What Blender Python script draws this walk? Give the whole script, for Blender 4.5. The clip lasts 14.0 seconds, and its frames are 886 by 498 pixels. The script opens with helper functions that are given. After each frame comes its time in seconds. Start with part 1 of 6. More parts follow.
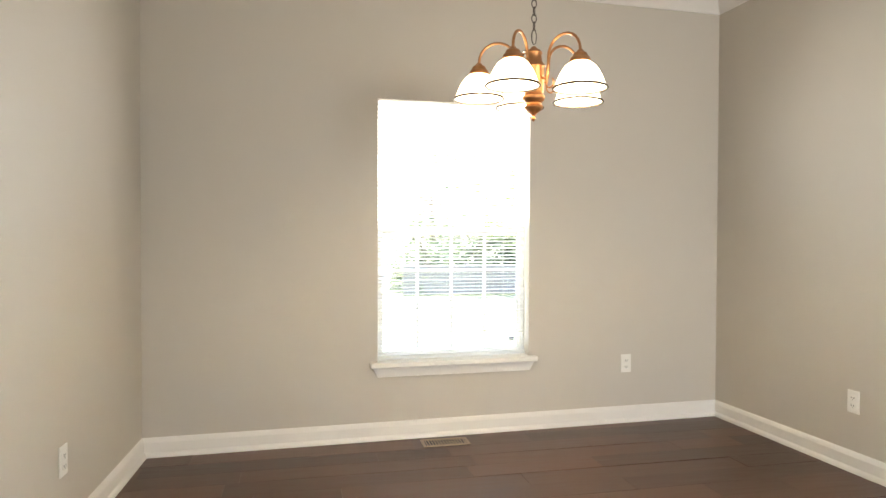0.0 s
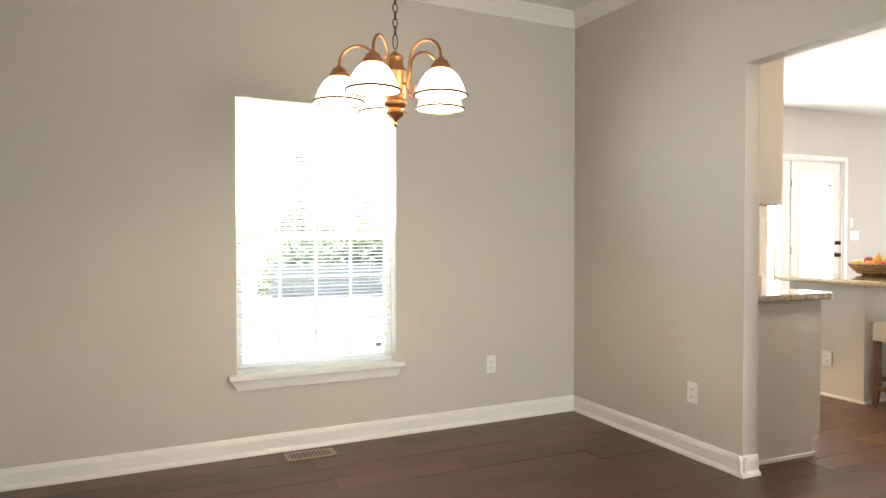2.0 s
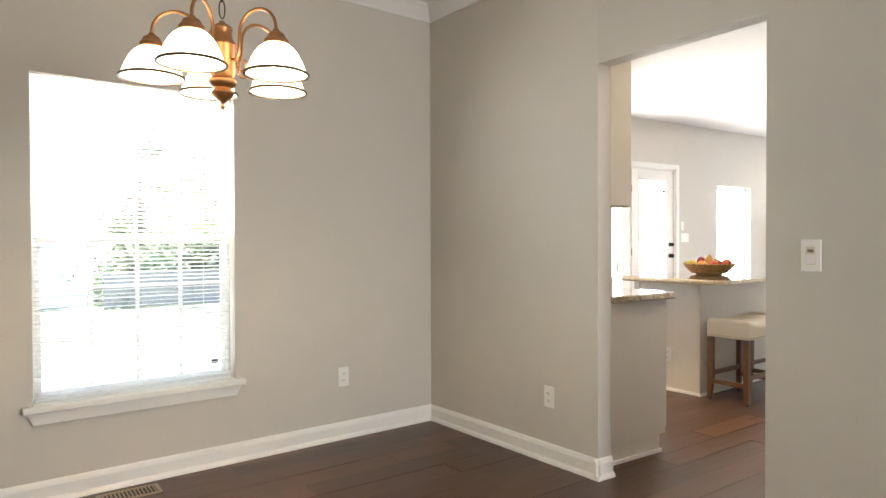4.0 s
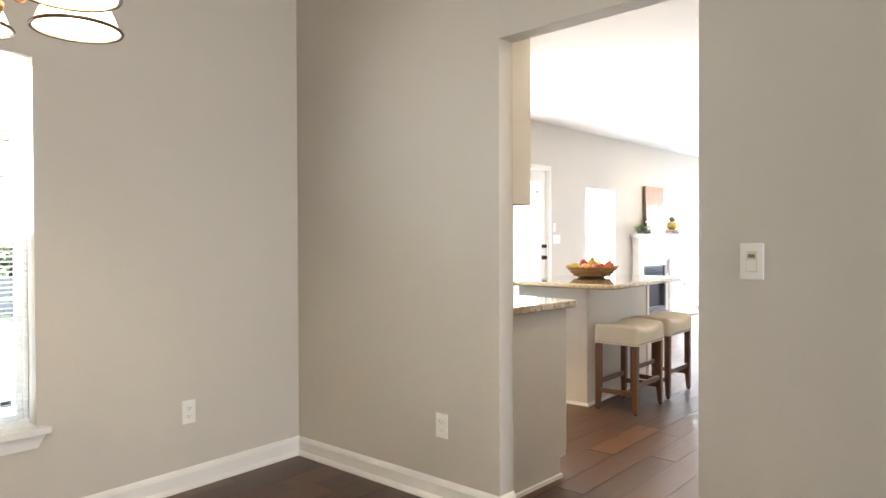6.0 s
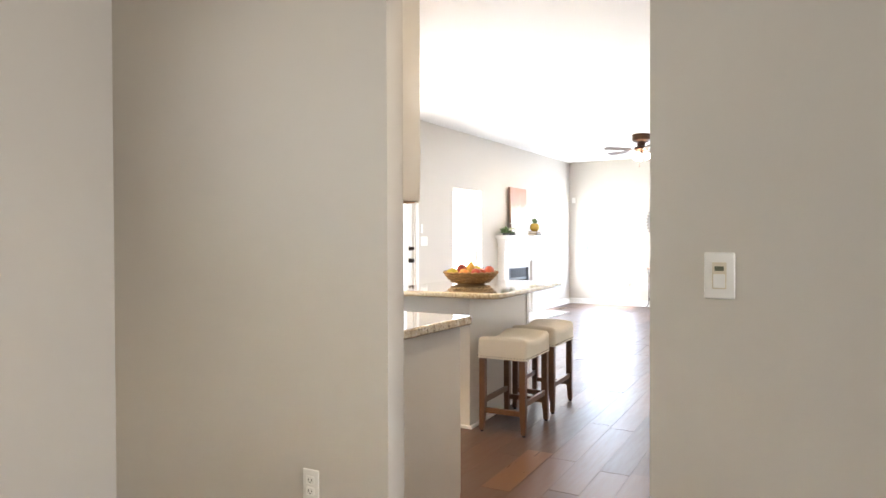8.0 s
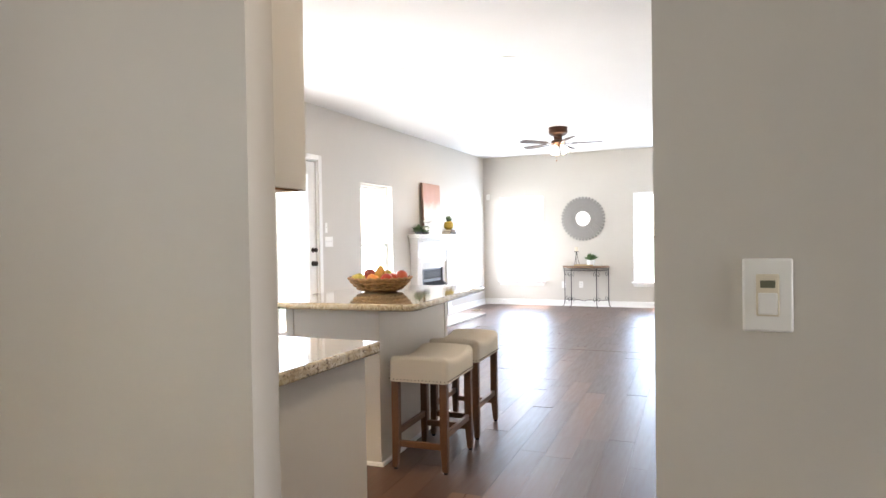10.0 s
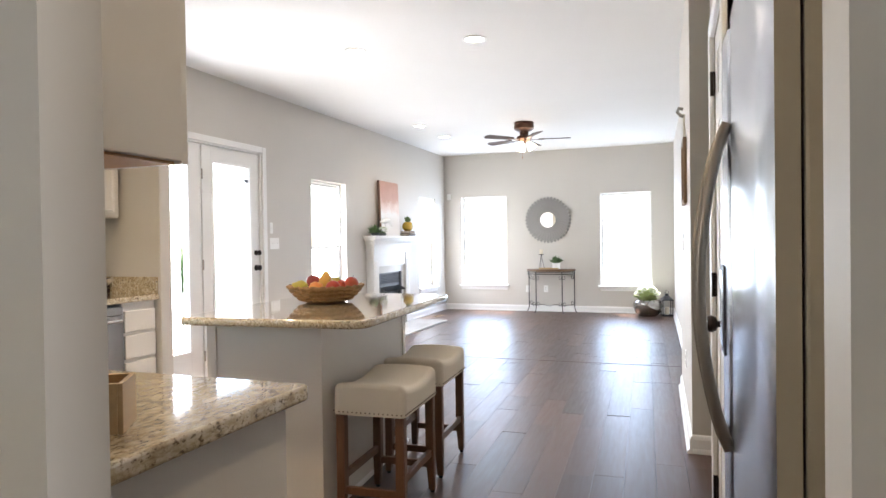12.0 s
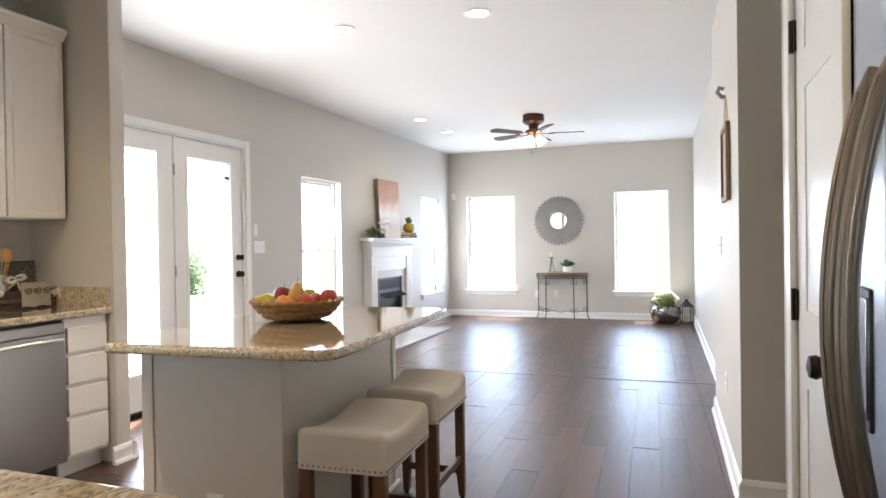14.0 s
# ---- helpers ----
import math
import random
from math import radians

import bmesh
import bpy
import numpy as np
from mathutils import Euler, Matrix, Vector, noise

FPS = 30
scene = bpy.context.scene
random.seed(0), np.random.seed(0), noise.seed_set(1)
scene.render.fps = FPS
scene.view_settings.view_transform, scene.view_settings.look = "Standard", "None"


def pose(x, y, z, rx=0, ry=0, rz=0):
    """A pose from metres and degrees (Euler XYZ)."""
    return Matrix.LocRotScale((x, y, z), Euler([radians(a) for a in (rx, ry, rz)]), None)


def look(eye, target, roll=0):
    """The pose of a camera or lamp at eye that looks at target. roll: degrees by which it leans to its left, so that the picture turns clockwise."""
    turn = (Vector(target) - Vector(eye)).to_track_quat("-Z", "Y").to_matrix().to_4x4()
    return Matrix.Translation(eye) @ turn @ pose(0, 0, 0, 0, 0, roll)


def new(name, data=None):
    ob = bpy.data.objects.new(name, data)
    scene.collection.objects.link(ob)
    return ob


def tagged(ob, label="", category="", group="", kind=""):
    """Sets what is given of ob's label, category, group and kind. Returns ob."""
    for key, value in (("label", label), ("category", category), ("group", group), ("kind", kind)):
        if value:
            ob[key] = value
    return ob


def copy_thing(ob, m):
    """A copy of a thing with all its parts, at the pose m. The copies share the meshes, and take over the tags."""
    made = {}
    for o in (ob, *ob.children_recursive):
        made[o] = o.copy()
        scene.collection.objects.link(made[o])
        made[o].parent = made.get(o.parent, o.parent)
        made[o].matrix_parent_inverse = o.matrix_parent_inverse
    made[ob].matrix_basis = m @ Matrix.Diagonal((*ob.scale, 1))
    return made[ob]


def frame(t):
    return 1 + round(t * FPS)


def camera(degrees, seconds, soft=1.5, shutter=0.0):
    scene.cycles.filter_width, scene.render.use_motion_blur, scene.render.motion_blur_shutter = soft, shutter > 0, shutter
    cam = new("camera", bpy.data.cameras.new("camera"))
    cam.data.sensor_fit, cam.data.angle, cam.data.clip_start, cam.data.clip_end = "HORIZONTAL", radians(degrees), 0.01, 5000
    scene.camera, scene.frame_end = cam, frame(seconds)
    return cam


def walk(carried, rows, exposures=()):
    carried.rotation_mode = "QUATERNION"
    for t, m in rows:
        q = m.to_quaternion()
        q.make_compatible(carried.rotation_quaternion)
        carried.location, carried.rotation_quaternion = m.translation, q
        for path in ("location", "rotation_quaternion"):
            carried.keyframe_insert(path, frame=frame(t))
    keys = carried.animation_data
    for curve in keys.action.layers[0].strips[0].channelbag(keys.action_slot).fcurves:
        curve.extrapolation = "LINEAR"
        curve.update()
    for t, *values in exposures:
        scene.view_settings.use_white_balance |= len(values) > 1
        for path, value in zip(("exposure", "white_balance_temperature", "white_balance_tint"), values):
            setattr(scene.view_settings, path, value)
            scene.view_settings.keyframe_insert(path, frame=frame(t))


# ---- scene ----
cam = camera(68.9, 14.0)
PATH = [
    (0, (1.786, 2.109, 1.194), (2.143, 4.077, 1.157), 0.2),
    (0.5, (1.803, 2.109, 1.202), (2.247, 4.059, 1.166), 0.2),
    (1, (1.82, 2.116, 1.214), (2.353, 4.043, 1.177), 0.1),
    (1.5, (1.828, 2.129, 1.218), (2.464, 4.025, 1.182), 0.1),
    (2, (1.842, 2.149, 1.226), (2.574, 4.01, 1.188), 0.0),
    (2.5, (1.874, 2.168, 1.221), (2.7, 3.989, 1.187), -0.0),
    (3, (1.915, 2.204, 1.211), (2.84, 3.977, 1.183), -0.1),
    (3.5, (1.951, 2.279, 1.211), (2.976, 3.997, 1.184), -0.2),
    (4, (1.995, 2.373, 1.217), (3.113, 4.032, 1.19), -0.2),
    (6.5, (2.364, 2.997, 1.226), (3.881, 4.3, 1.201), -0.3),
    (7, (2.465, 3.119, 1.225), (4.057, 4.331, 1.2), -0.4),
    (7.5, (2.579, 3.243, 1.245), (4.235, 4.364, 1.219), -0.4),
    (8, (2.69, 3.35, 1.247), (4.403, 4.383, 1.221), -0.2),
    (8.5, (2.837, 3.426, 1.249), (4.591, 4.386, 1.224), -0.5),
    (11, (3.614, 3.808, 1.255), (5.485, 4.514, 1.226), -0.7),
    (11.5, (3.76, 3.859, 1.245), (5.642, 4.537, 1.22), -0.7),
    (12, (3.882, 3.904, 1.246), (5.765, 4.576, 1.22), -0.8),
    (12.5, (4.052, 3.968, 1.247), (5.935, 4.641, 1.223), -0.8),
    (13, (4.2, 4.03, 1.244), (6.083, 4.704, 1.221), -0.7),
    (13.5, (4.339, 4.055, 1.243), (6.219, 4.737, 1.223), -0.8),
    (14, (4.494, 4.068, 1.258), (6.37, 4.761, 1.237), -0.9),
]
EXPOSURES = [(0, 3.57, 7350, 12), (4, 3.30, 7050, 13), (7, 3.50, 7000, 13), (8.5, 3.45, 6900, 14), (11, 2.84, 6750, 14), (12.5, 2.60, 6700, 14), (14, 2.48, 6700, 14)]
walk(cam, [(t, look(eye, target, roll)) for t, eye, target, roll in PATH], EXPOSURES)

# ---- light ----
world = bpy.data.worlds.new("sky")
scene.world = world
world.use_nodes = True
wn = world.node_tree.nodes
sky = wn.new("ShaderNodeTexSky")
sky.sky_type, sky.sun_disc = "NISHITA", False
SUN_DIR = Vector((0.32, 0.17, 1.0)).normalized()
sky.sun_elevation = math.asin(SUN_DIR.z)
sky.sun_rotation = math.atan2(SUN_DIR.x, SUN_DIR.y)
world.node_tree.links.new(sky.outputs[0], wn["Background"].inputs["Color"])
wn["Background"].inputs["Strength"].default_value = 0.15
sun = new("sun", bpy.data.lights.new("sun", "SUN"))
sun.data.energy, sun.data.angle, sun.data.color = 5.0, radians(0.6), (1.0, 0.96, 0.9)
sun.matrix_world = look(SUN_DIR * 50, (0, 0, 0))


def window_light(name, eye, target, width, height, watts, colour=(0.84, 0.92, 1.0)):
    """Daylight that enters through an opening."""
    la = bpy.data.lights.new(name, "AREA")
    la.shape, la.size, la.size_y, la.energy, la.color = "RECTANGLE", width, height, watts, colour
    ob = new(name, la)
    ob.matrix_world = look(eye, target)
    return ob


FX_LAMP = 15.055
window_light("daylight_dining", (2.553, 6.015, 1.63), (2.627, 5.0, 1.63), 0.90, 0.70, 3.68, (0.92, 0.96, 1.0))
window_light("daylight_dining_low", (2.553, 6.015, 0.89), (2.627, 5.0, 0.89), 0.90, 0.72, 0.46, (0.90, 0.96, 1.0))
# Fill lamp in an added, unseen opening; brightens the dining room's north wall.
front = window_light("fill_front", (4.05, -0.68, 1.40), (4.05, 3.0, 1.40), 0.78, 1.6, 3.7, (0.93, 0.96, 1.0))
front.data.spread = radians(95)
window_light("daylight_doors", (8.14, 7.96, 1.15), (8.14, 5.0, 1.15), 0.56, 1.6, 8.62)
window_light("daylight_north", (10.80, 7.96, 1.22), (10.8, 5.0, 1.22), 0.78, 1.46, 8.04)
window_light("daylight_north_far", (14.12, 7.96, 1.22), (14.12, 5.0, 1.22), 0.72, 1.46, 5.17)
window_light("daylight_east", (FX_LAMP, 7.085, 1.23), (13.0, 7.085, 1.23), 0.80, 1.53, 6.6, (0.54, 0.72, 1.0))
window_light("daylight_east_far", (FX_LAMP, 4.648, 1.23), (13.0, 4.648, 1.23), 0.78, 1.52, 6.6, (0.54, 0.72, 1.0))
# Lamps three and four are unseen; the third is added for the cabinet end.
CANS = ((8.61, 5.315, 9), (8.555, 6.295, 9), (5.25, 3.98, 7.5), (5.75, 6.45, 34), (11.88, 7.065, 4), (12.86, 7.06, 4))
for cx, cy, watts in CANS:
    la = bpy.data.lights.new("downlight", "SPOT")
    la.energy, la.color, la.spot_size, la.spot_blend, la.shadow_soft_size = watts, (1.0, 0.80, 0.55), radians(150), 1.0, 0.06
    ob = new("downlight", la)
    ob.matrix_world = look((cx, cy, 2.76), (cx, cy + 0.001, 0))

# ---- materials ----


def material(name):
    m = bpy.data.materials.new(name)
    m.use_nodes = True
    nt = m.node_tree
    return m, nt, nt.nodes["Principled BSDF"]


def mix_colour(nt, fac, a, b):
    n = nt.nodes.new("ShaderNodeMix")
    n.data_type = "RGBA"
    nt.links.new(fac, n.inputs[0])
    for socket, v in ((n.inputs[6], a), (n.inputs[7], b)):
        if isinstance(v, tuple):
            socket.default_value = (*v, 1)
        else:
            nt.links.new(v, socket)
    return n.outputs[2]


def noise_tex(nt, scale, detail=4, stretch=None, rough=0.6):
    co = nt.nodes.new("ShaderNodeTexCoord")
    mp = nt.nodes.new("ShaderNodeMapping")
    nt.links.new(co.outputs["Object"], mp.inputs[0])
    if stretch:
        mp.inputs["Scale"].default_value = stretch
    n = nt.nodes.new("ShaderNodeTexNoise")
    n.inputs["Scale"].default_value, n.inputs["Detail"].default_value, n.inputs["Roughness"].default_value = scale, detail, rough
    nt.links.new(mp.outputs[0], n.inputs["Vector"])
    return n, mp


def ramp(nt, fac, stops):
    r = nt.nodes.new("ShaderNodeValToRGB")
    while len(r.color_ramp.elements) < len(stops):
        r.color_ramp.elements.new(0.5)
    for e, (p, c) in zip(r.color_ramp.elements, stops):
        e.position, e.color = p, (*c, 1) if len(c) == 3 else c
    nt.links.new(fac, r.inputs[0])
    return r.outputs[0]


def bump(nt, bsdf, height, strength, distance=0.002):
    b = nt.nodes.new("ShaderNodeBump")
    b.inputs["Strength"].default_value, b.inputs["Distance"].default_value = strength, distance
    nt.links.new(height, b.inputs["Height"])
    nt.links.new(b.outputs[0], bsdf.inputs["Normal"])


def painted(name, colour, rough=0.6, grain=260, strength=0.12, wear=0.06):
    """Rolled or brushed paint: faint mottling and orange-peel relief."""
    m, nt, p = material(name)
    big, _ = noise_tex(nt, 1.3, 3)
    dark = tuple(c * (1 - wear) for c in colour)
    nt.links.new(mix_colour(nt, big.outputs[0], dark, colour), p.inputs["Base Color"])
    p.inputs["Roughness"].default_value = rough
    fine, _ = noise_tex(nt, grain, 3)
    bump(nt, p, fine.outputs[0], strength, 0.001)
    return m


def plain(name, colour, rough=0.5, metal=0.0, vary=0.12, scale=40):
    m, nt, p = material(name)
    n, _ = noise_tex(nt, scale, 4)
    nt.links.new(mix_colour(nt, n.outputs[0], tuple(c * (1 - vary) for c in colour), tuple(min(1, c * (1 + vary)) for c in colour)), p.inputs["Base Color"])
    p.inputs["Roughness"].default_value, p.inputs["Metallic"].default_value = rough, metal
    return m


def wood(name, a, b, scale=9, stretch=(1, 12, 12), rough=0.45, per_object=False):
    m, nt, p = material(name)
    n, mp = noise_tex(nt, scale, 6, stretch, 0.65)
    col = mix_colour(nt, n.outputs[0], a, b)
    if per_object:
        info = nt.nodes.new("ShaderNodeObjectInfo")
        geo = nt.nodes.new("ShaderNodeNewGeometry")
        add = nt.nodes.new("ShaderNodeMath")
        add.operation = "ADD"
        nt.links.new(info.outputs["Random"], add.inputs[0])
        nt.links.new(geo.outputs["Random Per Island"], add.inputs[1])
        fr = nt.nodes.new("ShaderNodeMath")
        fr.operation = "FRACT"
        nt.links.new(add.outputs[0], fr.inputs[0])
        off = nt.nodes.new("ShaderNodeCombineXYZ")
        big = nt.nodes.new("ShaderNodeMath")
        big.operation, big.inputs[1].default_value = "MULTIPLY", 37.0
        nt.links.new(fr.outputs[0], big.inputs[0])
        for k in range(3):
            nt.links.new(big.outputs[0], off.inputs[k])
        nt.links.new(off.outputs[0], mp.inputs["Location"])
        tone = ramp(nt, fr.outputs[0], [(0.0, (0.66, 0.65, 0.64)), (0.4, (0.86, 0.85, 0.84)), (0.85, (1.06, 1.04, 1.03)), (1.0, (1.26, 1.22, 1.16))])
        mul = nt.nodes.new("ShaderNodeMix")
        mul.data_type, mul.blend_type = "RGBA", "MULTIPLY"
        mul.inputs[0].default_value = 1.0
        nt.links.new(col, mul.inputs[6])
        nt.links.new(tone, mul.inputs[7])
        col = mul.outputs[2]
    nt.links.new(col, p.inputs["Base Color"])
    rr = ramp(nt, n.outputs[0], [(0.2, (rough - 0.07,) * 3), (0.8, (rough + 0.1,) * 3)])
    nt.links.new(rr, p.inputs["Roughness"])
    bump(nt, p, n.outputs[0], 0.008 if per_object else 0.2, 0.001)
    return m


def granite(name):
    m, nt, p = material(name)
    n1, _ = noise_tex(nt, 26, 6, (1, 2.2, 2), 0.7)
    n2, _ = noise_tex(nt, 62, 5, (1, 1.8, 1.6), 0.7)
    n3, _ = noise_tex(nt, 7, 3)
    base = ramp(nt, n1.outputs[0], [(0.30, (0.24, 0.15, 0.08)), (0.41, (0.44, 0.34, 0.20)), (0.52, (0.60, 0.50, 0.34)), (0.66, (0.74, 0.67, 0.52))])
    spots = ramp(nt, n2.outputs[0], [(0.35, (0.05, 0.035, 0.03)), (0.41, (0.36, 0.29, 0.22)), (0.46, (1, 1, 1))])
    mul = nt.nodes.new("ShaderNodeMix")
    mul.data_type, mul.blend_type = "RGBA", "MULTIPLY"
    mul.inputs[0].default_value = 0.92
    nt.links.new(base, mul.inputs[6])
    nt.links.new(spots, mul.inputs[7])
    cloud = nt.nodes.new("ShaderNodeMath")
    cloud.operation, cloud.inputs[1].default_value = "MULTIPLY", 0.25
    nt.links.new(n3.outputs[0], cloud.inputs[0])
    nt.links.new(mix_colour(nt, cloud.outputs[0], mul.outputs[2], (0.40, 0.34, 0.25)), p.inputs["Base Color"])
    p.inputs["Roughness"].default_value = 0.06
    p.inputs["Coat Weight"].default_value, p.inputs["Coat Roughness"].default_value, p.inputs["Coat IOR"].default_value = 1.0, 0.05, 1.5
    return m


def steel(name, colour=(0.55, 0.55, 0.57), rough=0.3, stretch=(3, 3, 260)):
    m, nt, p = material(name)
    n, _ = noise_tex(nt, 6, 3, stretch)
    p.inputs["Base Color"].default_value = (*colour, 1)
    p.inputs["Metallic"].default_value = 1.0
    nt.links.new(ramp(nt, n.outputs[0], [(0.25, (rough - 0.06,) * 3), (0.75, (rough + 0.06,) * 3)]), p.inputs["Roughness"])
    bump(nt, p, n.outputs[0], 0.015, 0.0006)
    return m


def glass(name):
    m, nt, p = material(name)
    p.inputs["Base Color"].default_value = (1, 1, 1, 1)
    p.inputs["Transmission Weight"].default_value = 1.0
    p.inputs["Roughness"].default_value, p.inputs["IOR"].default_value = 0.0, 1.02
    return m


def glowing(name, colour, strength):
    m, nt, p = material(name)
    p.inputs["Base Color"].default_value = (0.85, 0.82, 0.75, 1)
    p.inputs["Emission Color"].default_value, p.inputs["Emission Strength"].default_value = (*colour, 1), strength
    return m


WALL = painted("greige_wall_paint", (0.58, 0.545, 0.495), 0.55)
CEIL = painted("white_ceiling_paint", (0.80, 0.79, 0.77), 0.8, 120, 0.3)
TRIM = painted("white_trim_paint", (0.80, 0.79, 0.77), 0.3, 90, 0.04, 0.03)
CABINET = painted("white_cabinet_paint", (0.76, 0.73, 0.68), 0.35, 90, 0.05, 0.04)
ISLAND = painted("greige_island_paint", (0.68, 0.635, 0.57), 0.5, 200, 0.08)
FLOOR = wood("walnut_plank", (0.057, 0.029, 0.019), (0.113, 0.061, 0.041), 5, (0.8, 9, 9), 0.37, True)
UNDERFLOOR = plain("dark_seam", (0.012, 0.008, 0.006), 0.7)
GRANITE = granite("speckled_granite")
STEEL = steel("brushed_stainless", (0.37, 0.39, 0.43), 0.22)
STEEL_SIDE = plain("grey_metal_case", (0.36, 0.33, 0.29), 0.3, 0.6)
CASE = plain("bronze_grey_case", (0.40, 0.34, 0.25), 0.28, 0.15, 0.05)
HANDLE = plain("satin_handle_metal", (0.33, 0.29, 0.25), 0.30, 1.0, 0.04)
COPPER = plain("antique_copper", (0.40, 0.20, 0.095), 0.42, 1.0, 0.3, 30)
BRONZE = plain("dark_bronze", (0.035, 0.026, 0.022), 0.38, 0.8)
FANBRONZE = plain("fan_bronze", (0.085, 0.042, 0.026), 0.35, 0.8)
STOOLWOOD = wood("brown_stool_wood", (0.085, 0.036, 0.016), (0.19, 0.09, 0.042), 12, (10, 10, 1), 0.4)
CABINET_WOOD = wood("bare_cabinet_wood", (0.34, 0.17, 0.06), (0.50, 0.28, 0.12), 9, (10, 1, 10), 0.5)
LINEN = painted("cream_linen", (0.70, 0.63, 0.52), 0.9, 900, 0.5, 0.08)
NAIL = plain("nailhead_brass", (0.20, 0.15, 0.10), 0.35, 1.0)
PLASTIC = plain("white_plastic", (0.82, 0.81, 0.78), 0.35, 0, 0.02)
SLOT = plain("dark_slot", (0.02, 0.02, 0.02), 0.6)
GLASS = glass("window_glass")
SHADE = glowing("lit_frosted_glass", (1.0, 0.82, 0.54), 0.85)
BULB = glowing("lit_bulb", (1.0, 0.84, 0.58), 17.0)
LAMP = glowing("lit_lens", (1.0, 0.93, 0.80), 6.0)
VINYL = plain("white_vinyl", (0.84, 0.84, 0.83), 0.35, 0, 0.02)
SLAT = plain("white_blind_slat", (0.84, 0.84, 0.82), 0.4, 0, 0.02)
_o = SLAT.node_tree.nodes["Material Output"]
_t = SLAT.node_tree.nodes.new("ShaderNodeBsdfTranslucent")
_t.inputs["Color"].default_value = (0.85, 0.86, 0.84, 1)
_m = SLAT.node_tree.nodes.new("ShaderNodeMixShader")
_m.inputs[0].default_value = 0.6
SLAT.node_tree.links.new(SLAT.node_tree.nodes["Principled BSDF"].outputs[0], _m.inputs[1])
SLAT.node_tree.links.new(_t.outputs[0], _m.inputs[2])
SLAT.node_tree.links.new(_m.outputs[0], _o.inputs["Surface"])
BLACK = plain("black_metal", (0.02, 0.02, 0.022), 0.4, 0.3)
GREYMETAL = plain("grey_firebox_metal", (0.12, 0.125, 0.135), 0.4, 0.4)
MARBLE = plain("pale_marble_tile", (0.70, 0.68, 0.65), 0.15, 0, 0.1, 7)
MIRROR, _nt, _p = material("mirror_silver")
_p.inputs["Metallic"].default_value, _p.inputs["Roughness"].default_value = 1.0, 0.02
_p.inputs["Base Color"].default_value = (0.9, 0.9, 0.9, 1)
DARKWOOD = wood("dark_stained_wood", (0.03, 0.016, 0.01), (0.075, 0.04, 0.025), 12, (1, 10, 10), 0.5)
BOXWOOD = wood("honey_pine", (0.38, 0.25, 0.12), (0.55, 0.39, 0.21), 10, (1, 8, 8), 0.55)
WICKER = plain("braided_seagrass", (0.27, 0.15, 0.06), 0.7, 0, 0.5, 45)
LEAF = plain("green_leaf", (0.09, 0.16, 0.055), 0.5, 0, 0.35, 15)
# Leaf copy with sunlight put into its lighter colour.
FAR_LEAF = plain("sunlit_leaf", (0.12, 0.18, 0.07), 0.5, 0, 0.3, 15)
_lt = FAR_LEAF.node_tree
_t = _lt.nodes.new("ShaderNodeBsdfTranslucent")
_t.inputs["Color"].default_value = (0.34, 0.45, 0.18, 1)
_m = _lt.nodes.new("ShaderNodeMixShader")
_m.inputs[0].default_value = 0.5
_lt.links.new(_lt.nodes["Principled BSDF"].outputs[0], _m.inputs[1])
_lt.links.new(_t.outputs[0], _m.inputs[2])
_lt.links.new(_m.outputs[0], _lt.nodes["Material Output"].inputs["Surface"])
# Darker leaf copy: the shade on the far trees is set in its colour.
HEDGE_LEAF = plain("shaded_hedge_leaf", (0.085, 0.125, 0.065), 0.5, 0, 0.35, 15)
CREAM = plain("cream_fabric", (0.70, 0.63, 0.50), 0.9, 0, 0.06)

# ---- mesh helpers ----


def box(bm, x0, y0, z0, x1, y1, z1, bev=0.0, seg=2):
    b = bmesh.new()
    bmesh.ops.create_cube(b, size=1, matrix=Matrix.Translation(((x0 + x1) / 2, (y0 + y1) / 2, (z0 + z1) / 2)) @ Matrix.Diagonal((abs(x1 - x0), abs(y1 - y0), abs(z1 - z0), 1)))
    if bev:
        bmesh.ops.bevel(b, geom=b.edges[:], offset=bev, segments=seg, profile=0.5, affect="EDGES")
    join(bm, b)
    return bm


def join(bm, b, m=None):
    if m is not None:
        bmesh.ops.transform(b, matrix=m, verts=b.verts)
    me = bpy.data.meshes.new("tmp")
    b.to_mesh(me)
    b.free()
    bm.from_mesh(me)
    bpy.data.meshes.remove(me)
    return bm


def lathe(bm, profile, m=None, steps=32):
    """Turns (radius, height) pairs about the z axis."""
    b = bmesh.new()
    rings = []
    for r, z in profile:
        if r < 1e-5:
            rings.append([b.verts.new((0, 0, z))])
        else:
            rings.append([b.verts.new((r * math.cos(2 * math.pi * k / steps), r * math.sin(2 * math.pi * k / steps), z)) for k in range(steps)])
    for a, c in zip(rings, rings[1:]):
        for k in range(steps):
            q = [a[k % len(a)], a[(k + 1) % len(a)], c[(k + 1) % len(c)], c[k % len(c)]]
            u = []
            for v in q:
                if v not in u:
                    u.append(v)
            if len(u) > 2:
                b.faces.new(u)
    bmesh.ops.recalc_face_normals(b, faces=b.faces)
    return join(bm, b, m)


